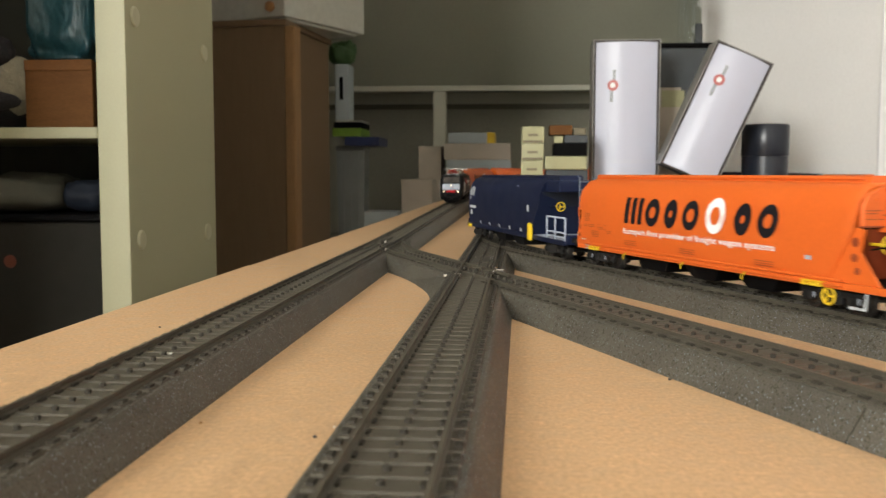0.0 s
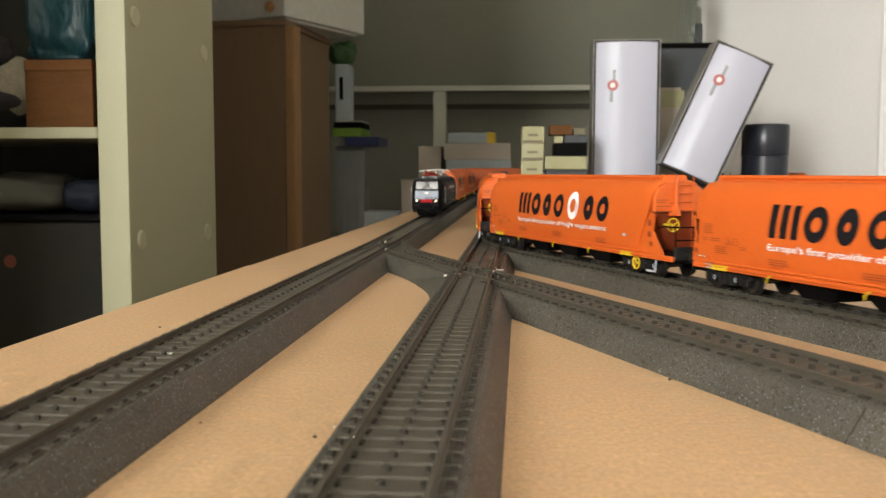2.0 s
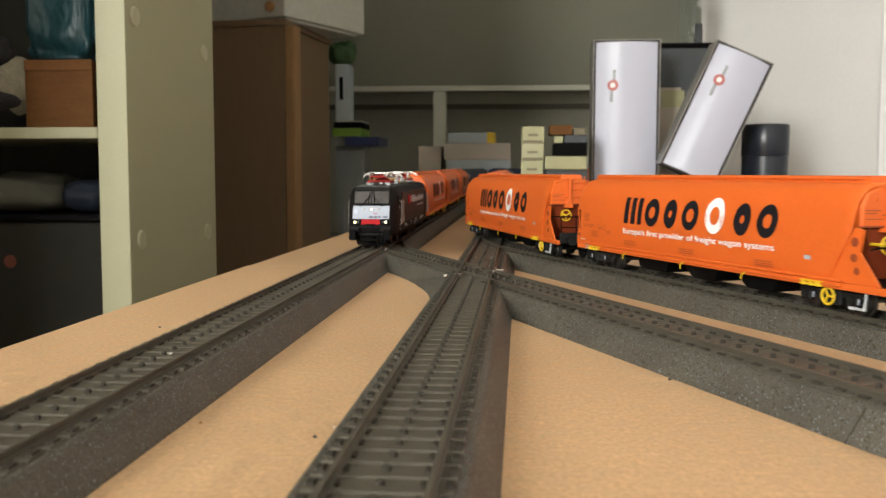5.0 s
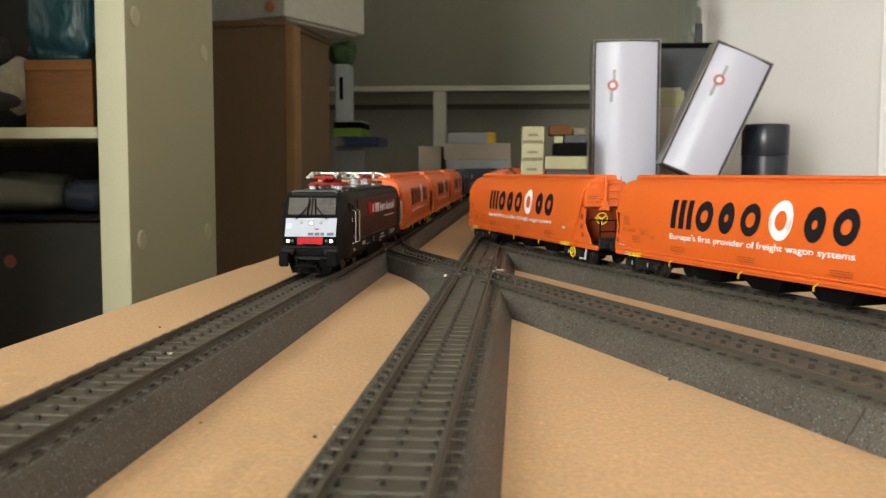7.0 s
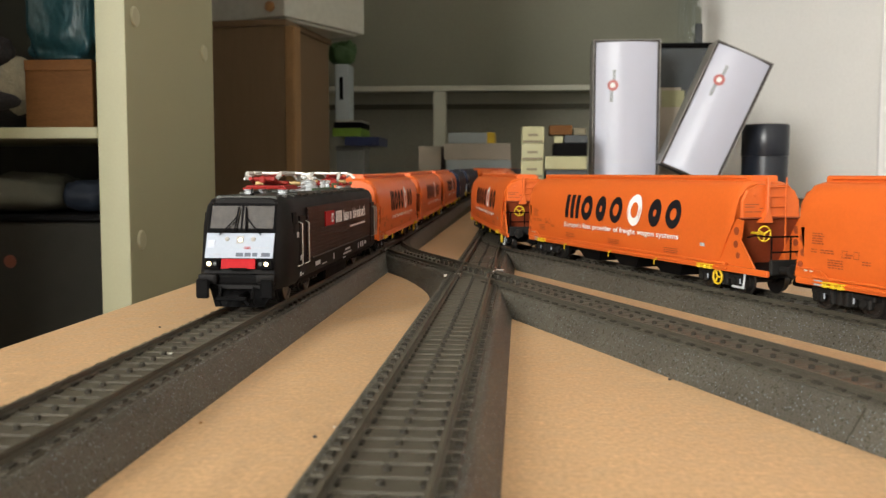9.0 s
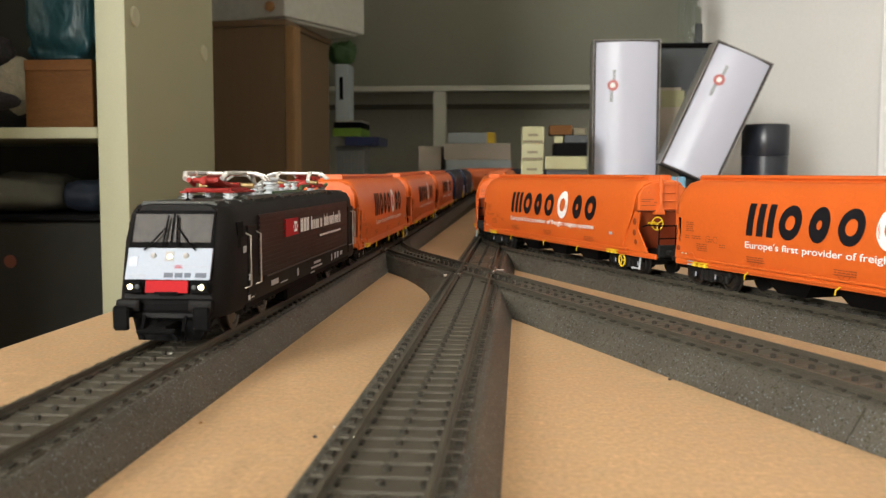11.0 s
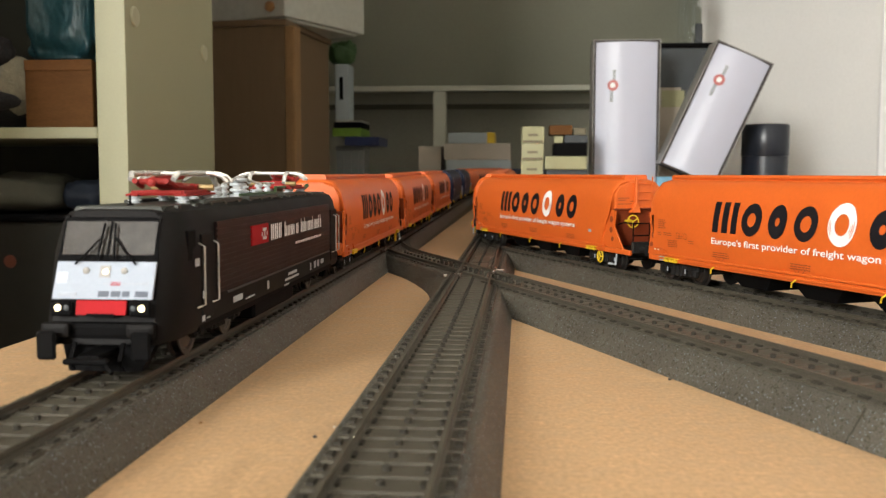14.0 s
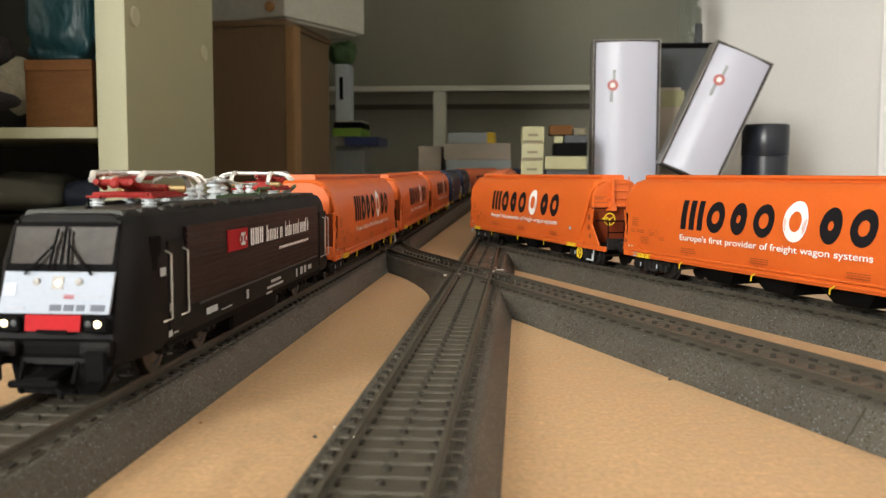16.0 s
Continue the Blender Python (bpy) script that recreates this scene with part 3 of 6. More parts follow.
def drape(bm, quads, lift=0.00025, flat=None):
    """Lays prints, given as (x0, z0, x1, z1, lean) bars, on the near side of a body."""
    for x0, z0, x1, z1, lean in quads:
        n = max(1, int((z1 - z0) / 0.002))
        prev = None
        for i in range(n + 1):
            z = z0 + (z1 - z0) * i / n
            y = -(flat if flat is not None else side_y(z)) - lift
            dx = lean * (z - z0)
            row = (bm.verts.new((x0 + dx, y, z)), bm.verts.new((x1 + dx, y, z)))
            if prev:
                bm.faces.new((prev[0], prev[1], row[1], row[0]))
            prev = row
    return bm


def print_ring(bm, cx, cz, rx, rz, inner, lean, lift=0.0003, gap=None, n=36):
    """An oval ring print; gap: an opening (from, to) in degrees."""
    rows = []
    for k in range(n + 1):
        a = 2 * math.pi * k / n
        if gap:
            a = radians(gap[1] + (360 - gap[1] + gap[0]) * k / n)
        row = []
        for f in (inner, (1 + inner) / 2, 1.0):
            x, z = cx + rx * f * math.cos(a), cz + rz * f * math.sin(a)
            row.append(bm.verts.new((x + lean * (z - cz), -side_y(z) - lift, z)))
        rows.append(row)
    for a, b in zip(rows, rows[1:]):
        for j in range(2):
            bm.faces.new((a[j], a[j + 1], b[j + 1], b[j]))
    return bm


def lettering(text, x, z, height, material, parent, name="lettering", width=None, flat=None, label="", lift=0.0006):
    cu = bpy.data.curves.new("lettering", 'FONT')
    cu.body = text
    cu.size = height
    cu.offset = height * 0.010
    tmp = new("lettering", cu)
    bpy.context.view_layer.update()
    me = bpy.data.meshes.new_from_object(tmp.evaluated_get(bpy.context.evaluated_depsgraph_get()))
    bpy.data.objects.remove(tmp)
    xs = [v.co.x for v in me.vertices]
    k = (width / (max(xs) - min(xs))) if width else 1.0
    x_min = min(xs)
    for v in me.vertices:
        zz = z + v.co.y
        v.co = (x + (v.co.x - x_min) * k, -(flat if flat is not None else side_y(zz)) - lift, zz)
    me.materials.clear()
    me.materials.append(material)
    ob = new(name, me)
    ob.parent = parent
    if label:
        ob["label"] = label
    return ob


def wheel_bm(r):
    return lathe(B(), (0, -0.0015, 0), (0, 1, 0), [(r * 0.25, -0.0004), (r * 0.3, 0.0003), (r * 0.72, 0.0005), (r * 0.8, 0.0), (r * 0.97, 0.0), (r, 0.0003), (r * 0.98, 0.0022), (r * 1.12, 0.0024), (r * 1.12, 0.0030), (r * 0.3, 0.0030)], 20)


def bogie(car, x, wheelbase, r, name="bogie", heavy=False):
    bm = B()
    top = 0.0095 if not heavy else 0.0098
    w = wheelbase / 2
    for s in (-1, 1):
        y0, y1 = (-0.0128, -0.0108) if s < 0 else (0.0108, 0.0128)
        box(bm, x - w - 0.004, x + w + 0.004, y0, y1, r + 0.0005, r + 0.0030, 0.0004)
        box(bm, x - 0.006, x + 0.006, y0 - 0.0003, y1 + 0.0003, r - 0.0022, r + 0.0034, 0.0005)
        for q in (-w, w):
            box(bm, x + q - 0.0028, x + q + 0.0028, y0 - 0.0006 * (s < 0), y1 + 0.0006 * (s > 0), r - 0.0022, r + 0.0018, 0.0006)
            lathe(bm, (x + q, y0 - 0.0006 if s < 0 else y1 + 0.0006, r), (0, s, 0), [(0.0018, 0), (0.0016, 0.0008), (0.0006, 0.0009)], 10)
        for q in (-0.0035, 0.0, 0.0035):
            lathe(bm, (x + q, (y0 + y1) / 2 + 0.001 * s, r - 0.002), (0, 0, 1), [(0.0012, 0), (0.0012, 0.0048)], 8)
        if heavy:
            for q in (-0.011, 0.011):
                tube(bm, [(x + q, y1 * 1.0 if s > 0 else y0, r + 0.001), (x + q * 0.4, y1 if s > 0 else y0, r + 0.005)], 0.0009, 6)
    box(bm, x - 0.004, x + 0.004, -0.0108, 0.0108, r + 0.0005, top, 0.0005)
    for q in (-w - 0.0035, w + 0.0035):
        box(bm, x + q - 0.0008, x + q + 0.0008, -0.0108, 0.0108, r + 0.0008, r + 0.0026)
    bo = part(name, bm, M_DARK, car)
    for q in (-w, w):
        bm = tube(B(), [(0, -0.0070, 0), (0, 0.0070, 0)], 0.0011, 8)
        for s in (-1, 1):
            wb = wheel_bm(r)
            if s > 0:
                bmesh.ops.transform(wb, matrix=Matrix.Rotation(math.pi, 4, 'Z'), verts=wb.verts)
            bmesh.ops.translate(wb, vec=(0, s * 0.0084, 0), verts=wb.verts)
            me = bpy.data.meshes.new("mesh")
            wb.to_mesh(me)
            wb.free()
            bm.from_mesh(me)
        ws = part("wheelset", bm, M_WHEEL, bo, "dark metal wheels on an axle", smooth=True)
        ws.location = (x + q, 0, r)
    return bo


def buffers(car, x, sgn, y=0.0101, z=0.0121, material=None):
    for s in (-1, 1):
        part("buffer", lathe(B(), (x, s * y, z), (sgn, 0, 0), [(0.0016, 0), (0.0016, 0.0045), (0.0011, 0.0046), (0.0011, 0.0070), (0.0029, 0.0071), (0.0028, 0.0080), (0.0012, 0.0083)], 14), material or M_DARK, car, smooth=True)


def gusset(car, x, sgn, y, material):
    """A bracket plate under the end wall, drawn in as it goes down; dark discs paint its holes."""
    bm = B()
    out = [(x - sgn * 0.0010, 0.0312), (x + sgn * 0.0030, 0.0305), (x + sgn * 0.0015, 0.0225), (x + sgn * 0.0110, 0.0118), (x - sgn * 0.0145, 0.0118)]
    shift = 0.0
    if sgn < 0:
        out = [(x - sgn * 0.0030, 0.0316), (x, 0.0312), (x - sgn * 0.0016, 0.0235), (x + sgn * 0.0004, 0.0118), (x - sgn * 0.0150, 0.0118)]
        shift, y = 0.0030, math.copysign(0.0156, y)
    ra, rb = [(px, y - 0.0005, pz) for px, pz in out], [(px, y + 0.0005, pz) for px, pz in out]
    loft(bm, [ra, rb])
    g = part("bracket_plate", bm, material, car)
    # Dark discs stand for the shade inside the plate's holes.
    for px, pz, r in ((x - sgn * (0.0008 + shift), 0.0262, 0.0017), (x - sgn * (0.0010 + shift), 0.0208, 0.0015), (x + sgn * (0.0005 - shift), 0.0163, 0.0013)):
        for q in (-1, 1):
            part("hole", lathe(B(), (px, y + q * 0.00045, pz), (0, q, 0), [(r, 0), (r, 0.0002), (r * 0.9, 0.00025)], 14), M_ORANGE_DARK, g, "dark disc painted as a shaded hole")
    return g


def body_ring(x, z0=0.0118, inset=0.0):
    r = [(x, -(w - inset), z) for z, w in SIDE[1:-1] if z >= z0 - 0.002]
    return r + [(p[0], -p[1], p[2]) for p in reversed(r)]


def hopper_wagon():
    car = thing("hopper_wagon", pose(0, 0, 0), "bright orange model hopper wagon with a white ring emblem", "model wagon", "orange hopper wagons")
    xa, xb = -0.1130, 0.0925
    # outer shell with softly rounded upper ends
    rings = []
    for x, k in ((xa, 0.0012), (xa + 0.0012, 0.0003), (xa + 0.004, 0.0), (-0.05, 0.0), (0.0, 0.0), (0.05, 0.0), (xb - 0.004, 0.0), (xb - 0.0012, 0.0003), (xb, 0.0012)):
        pull = 0.62 * (1 if x < -0.11 else -1 if x > 0.08 else 0)
        rings.append([(p[0] + pull * max(0.0, 0.031 - p[2]), p[1] * (1 - k * 20), p[2] - (k if p[2] > 0.04 else 0)) for p in body_ring(x)])
    part("body", loft(B(), rings), M_ORANGE, car, smooth=True)
    bm = B()
    rr = [(-0.0066, 0.0460), (-0.0064, 0.0483), (-0.0056, 0.0489), (0.0056, 0.0489), (0.0064, 0.0483), (0.0066, 0.0460)]
    loft(bm, [[(x, y, z) for y, z in rr] for x in (xa + 0.003, xa + 0.0036, xb - 0.0036, xb - 0.003)])
    box(bm, xa + 0.006, xb - 0.006, -0.0072, 0.0072, 0.0474, 0.0482, 0.0003)
    part("roof_hatch", bm, M_ORANGE, car)
    # sill with its double beads
    for s in (-1, 1):
        bm = B()
        box(bm, -0.1135, 0.1135, s * 0.0155 - 0.0008, s * 0.0155 + 0.0008, 0.0092, 0.0117, 0.0003)
        for z in (0.0124, 0.0106):
            tube(bm, [(-0.105, s * 0.0166, z), (0.088, s * 0.0166, z)], 0.0005, 6)
        part("sill", bm, M_ORANGE, car)
    # ends: recessed slope sheet, brackets, beams
    for sgn, x in ((-1, xa), (1, xb)):
        bm = B()
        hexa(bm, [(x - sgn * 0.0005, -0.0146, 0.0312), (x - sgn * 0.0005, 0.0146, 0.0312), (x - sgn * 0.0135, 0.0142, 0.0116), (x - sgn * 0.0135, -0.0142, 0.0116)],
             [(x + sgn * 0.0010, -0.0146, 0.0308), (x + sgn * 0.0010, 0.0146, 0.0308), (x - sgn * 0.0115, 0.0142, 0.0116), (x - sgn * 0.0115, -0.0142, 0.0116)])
        # The recess's shade is put into this sheet's darker orange.
        part("slope_sheet", bm, M_ORANGE_DARK, car, "recessed end sheet in orange darkened for its shade")
        bm = B()
        cap = [(x + sgn * 0.0006, y, z) for y, z in ((-0.0142, 0.0315), (-0.0142, 0.0385), (-0.0118, 0.0428), (-0.006, 0.0452), (0.006, 0.0452), (0.0118, 0.0428), (0.0142, 0.0385), (0.0142, 0.0315))]
        loft(bm, [cap, [(p[0] + sgn * 0.0012, p[1] * 0.96, p[2] - 0.0002) for p in cap]])
        part("end_panel", bm, M_ORANGE, car)
        for s in (-1, 1):
            gusset(car, x + sgn * 0.0008, sgn, s * 0.0148, M_ORANGE)
        part("buffer_beam", box(B(), min(sgn * 0.1125, sgn * 0.1145), max(sgn * 0.1125, sgn * 0.1145), -0.0150, 0.0150, 0.0100, 0.0160, 0.0005), M_ORANGE if sgn < 0 else M_DARK, car)
        part("coupling", box(B(), min(sgn * 0.112, sgn * 0.1235), max(sgn * 0.112, sgn * 0.1235), -0.0035, 0.0035, 0.0055, 0.0082, 0.0008), M_BLACK, car)
        buffers(car, sgn * 0.1146, sgn)
    # brake platform at the rear
    part("platform", box(B(), xb - 0.010, 0.1140, -0.0145, 0.0145, 0.0110, 0.0118, 0.0002), M_BLACK, car)
    bm = B()
    for z in (0.0150, 0.0190, 0.0250):
        tube(bm, [(0.1130, -0.0140, z), (0.1130, 0.0140, z)], 0.00035, 5)
    for y in (-0.0140, -0.005, 0.005, 0.0140):
        tube(bm, [(0.1130, y, 0.0118), (0.1130, y, 0.0250)], 0.00035, 5)
    tube(bm, [(0.1130, -0.0140, 0.0250), (0.1040, -0.0148, 0.0250), (0.0990, -0.0148, 0.0240)], 0.00035, 5)
    part("railing", bm, M_BLACK, car)
    bm = B()
    ring(bm, (0.0980, -0.0060, 0.0252), (1, 0, 0), 0.0031, 0.00034, 22, 6)
    for k in range(3):
        a = 2 * math.pi * k / 3 + 0.5
        tube(bm, [(0.0980, -0.0060, 0.0252), (0.0980, -0.0060 + 0.0031 * math.cos(a), 0.0252 + 0.0031 * math.sin(a))], 0.00034, 5)
    tube(bm, [(0.0850, -0.0060, 0.0252), (0.0982, -0.0060, 0.0252)], 0.0006, 6)
    part("handwheel", bm, M_YELLOW, car, "yellow three-spoke handwheel")
    # one stout post with a flared foot and thin rungs to a slender rail
    bm = B()
    box(bm, xb + 0.0022, xb + 0.0040, -0.0036, -0.0022, 0.0300, 0.0480, 0.0002)
    hexa(bm, [(xb + 0.0005, -0.0062, 0.0296), (xb + 0.0005, -0.0010, 0.0296), (xb + 0.0022, -0.0022, 0.0345), (xb + 0.0022, -0.0036, 0.0345)],
         [(xb + 0.0045, -0.0062, 0.0296), (xb + 0.0045, -0.0010, 0.0296), (xb + 0.0040, -0.0022, 0.0345), (xb + 0.0040, -0.0036, 0.0345)])
    tube(bm, [(xb + 0.0031, 0.0062, 0.0120), (xb + 0.0031, 0.0062, 0.0480)], 0.00032, 5)
    for z in (0.0322, 0.0362, 0.0402, 0.0442):
        tube(bm, [(xb + 0.0031, -0.0025, z), (xb + 0.0031, 0.0062, z)], 0.00032, 5)
    part("ladder", bm, M_ORANGE, car)
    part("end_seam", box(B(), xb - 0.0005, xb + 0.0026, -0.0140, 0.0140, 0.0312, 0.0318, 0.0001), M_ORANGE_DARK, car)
    bm = B()
    for y0, y1, z in ((-0.0128, -0.0062, 0.0368), (-0.0128, -0.0080, 0.0358), (-0.0058, -0.0040, 0.0352), (-0.0128, -0.0090, 0.0338), (-0.0085, -0.0050, 0.0338)):
        box(bm, xb + 0.0017, xb + 0.00185, y0, y1, z, z + 0.0004)
    tagged(part("inscription", bm, M_FAINT, car, "faint brown inscription bars"), kind="stuff")
    part("panel_knob", lathe(B(), (xb + 0.0017, -0.0085, 0.0408), (1, 0, 0), [(0.0007, 0), (0.0006, 0.0006), (0.0002, 0.0007)], 10), M_ORANGE, car)
    # hopper outlets and gear below
    for x in (-0.043, -0.004, 0.035):
        bm = B()
        loft(bm, [[(x - 0.017, -0.0130, 0.0119), (x + 0.017, -0.0130, 0.0119), (x + 0.017, 0.0130, 0.0119), (x - 0.017, 0.0130, 0.0119)], [(x - 0.008, -0.0095, 0.0028), (x + 0.008, -0.0095, 0.0028), (x + 0.008, 0.0095, 0.0028), (x - 0.008, 0.0095, 0.0028)]])
        part("hopper_outlet", bm, M_BLACK, car)
    part("underframe", box(B(), -0.112, 0.112, -0.0060, 0.0060, 0.0085, 0.0117, 0.0003), M_DARK, car)
    bogie(car, -0.0935, 0.0230, 0.0053)
    bogie(car, 0.0780, 0.0230, 0.0053)
    for x in (-0.0925, 0.0740):
        bm = box(B(), x - 0.0052, x + 0.0052, -0.0182, -0.0160, 0.0108, 0.0113, 0.0002)
        for q in (-0.0040, 0.0, 0.0034):
            box(bm, x + q - 0.0010, x + q + 0.0010, -0.0180, -0.0162, 0.0093, 0.0107, 0.0002)
        tube(bm, [(x - 0.0060, -0.0176, 0.0098), (x + 0.0058, -0.0176, 0.0098)], 0.00028, 5)
        part("step", bm, M_YELLOW, car, "yellow bracketed step")
    bm = B()
    tube(bm, [(-0.0940, -0.0172, 0.0118), (-0.0985, -0.0174, 0.0148), (-0.1120, -0.0170, 0.0152)], 0.0003, 5)
    part("hand_rail", bm, M_ORANGE, car)
    for x in (-0.0600, -0.0090, 0.0350):
        part("lever", tube(B(), [(x, -0.0168, 0.0104), (x - 0.0016, -0.0174, 0.0090), (x - 0.0024, -0.0170, 0.0072)], 0.00035, 5), M_YELLOW, car, "pale yellow lever")
    bm = B()
    ring(bm, (0.0800, -0.0150, 0.0062), (0, 1, 0), 0.0030, 0.0005, 18, 6)
    for k in range(3):
        a = 2 * math.pi * k / 3
        tube(bm, [(0.0800, -0.0150, 0.0062), (0.0800 + 0.003 * math.cos(a), -0.0150, 0.0062 + 0.003 * math.sin(a))], 0.0004, 5)
    part("brake_wheel", bm, M_YELLOW, car, "small yellow brake wheel")
    # Grey slivers painted where the axle boxes catch the light.
    for x in (-0.101, -0.0865, 0.071, 0.0935):
        part("axle_plate", box(B(), x - 0.0003, x + 0.0003, -0.0139, -0.0134, 0.0046, 0.0066, 0.0001), M_GREYPRINT, car, "small grey sliver painted as an axle-box highlight")
    part("footstep", tube(B(), [(0.0985, -0.0150, 0.0105), (0.0985, -0.0158, 0.0035), (0.0915, -0.0158, 0.0035)], 0.0006, 5), M_INSUL, car, "pale grey wire step")
    # emblem: dark slanting plain shapes with one white ring among them
    zb, zt, ln = 0.0250, 0.0378, 0.16
    bars = [(-0.0625, -0.0585), (-0.0562, -0.0522), (-0.0500, -0.0462)]
    for x0, x1 in bars:
        part("emblem_bar", drape(B(), [(x0, zb, x1, zt, 0.10)]), M_INK, car, "dark slanting emblem bar")
    for cx, rx, hole in ((-0.0364, 0.0062, 0.42), (-0.0208, 0.0052, 0.26), (-0.0050, 0.0062, 0.46), (0.0318, 0.0054, 0.26), (0.0475, 0.0062, 0.42)):
        part("emblem_oval", print_ring(B(), cx, zb + 0.0062, rx, 0.0066, hole, ln), M_INK, car, "dark slanting emblem oval")
    part("emblem_ring", print_ring(B(), 0.0132, zb + 0.0068, 0.0068, 0.0077, 0.50, 0.10), M_WHITE, car, "white ring of the emblem")
    for f, a0, a1 in ((0.90, -40, 12), (0.80, -34, 4), (0.70, -30, -2), (0.88, 168, 214), (0.78, 176, 206)):
        part("emblem_line", print_ring(B(), 0.0132, zb + 0.0068, 0.0068 * f, 0.0077 * f, 0.955, 0.10, 0.0005, (a1 - 360, a0), 14), M_ORANGE, car)
    lettering("Europe's first provider of freight wagon systems", -0.0622, 0.0201, 0.0037, M_WHITE, car, "slogan", width=0.1150, label="white slogan lettering")
    # small faint inscriptions
    rnd = random.Random(4)
    bm = B()
    for x, z, n, w in ((-0.1045, 0.0280, 5, 0.0060), (-0.1050, 0.0222, 2, 0.0030), (-0.1000, 0.0222, 2, 0.0070), (-0.0965, 0.0190, 4, 0.0075), (-0.0880, 0.0214, 2, 0.0036), (-0.0800, 0.0196, 2, 0.0040), (-0.0620, 0.0162, 3, 0.0110), (-0.0130, 0.0158, 3, 0.0110), (0.0400, 0.0154, 3, 0.0110)):
        for i in range(n):
            q, zz = x, z - i * 0.0009
            while q < x + w - 0.0006:
                d = min(0.0007 + rnd.random() * 0.0014, x + w - q)
                drape(bm, [(q, zz, q + d, zz + 0.00042, 0)])
                q += d + 0.0004
    # small outlined plates, and charts with a pointed foot
    for x, z in ((-0.0895, 0.0204), (-0.0840, 0.0204)):
        drape(bm, [(x, z, x + 0.0026, z + 0.0002, 0), (x, z + 0.0024, x + 0.0026, z + 0.0026, 0), (x, z, x + 0.0002, z + 0.0026, 0), (x + 0.0024, z, x + 0.0026, z + 0.0026, 0)])
    for x, z in ((-0.0590, 0.0128), (-0.0100, 0.0124), (0.0430, 0.0120)):
        drape(bm, [(x, z, x + 0.0003, z + 0.0018, -1.0), (x, z, x + 0.0003, z + 0.0018, 1.0), (x - 0.0040, z + 0.0018, x + 0.0070, z + 0.0020, 0), (x + 0.0030, z + 0.0004, x + 0.0033, z + 0.0018, 1.2)])
    tagged(part("inscription", bm, M_FAINT, car, "faint brown inscription bars"), kind="stuff")
    bm = B()
    drape(bm, [(-0.1090, 0.0138, -0.1072, 0.0148, 0), (-0.1062, 0.0138, -0.1044, 0.0148, 0)])
    bm2 = drape(B(), [(0.0690, 0.0185, 0.0725, 0.0200, 0)])
    tagged(part("inscription", bm2, M_GREYPRINT, car, "small grey data plate"), kind="stuff")
    tagged(part("inscription", bm, M_WHITE, car, "small white inscription bars"), kind="stuff")
    drape_bm = drape(B(), [(-0.1030, 0.0095, -0.0985, 0.0115, 0)], flat=0.0166)
    tagged(part("inscription", drape_bm, M_GREYPRINT, car, "small grey-blue data panel"), kind="stuff")
    return car


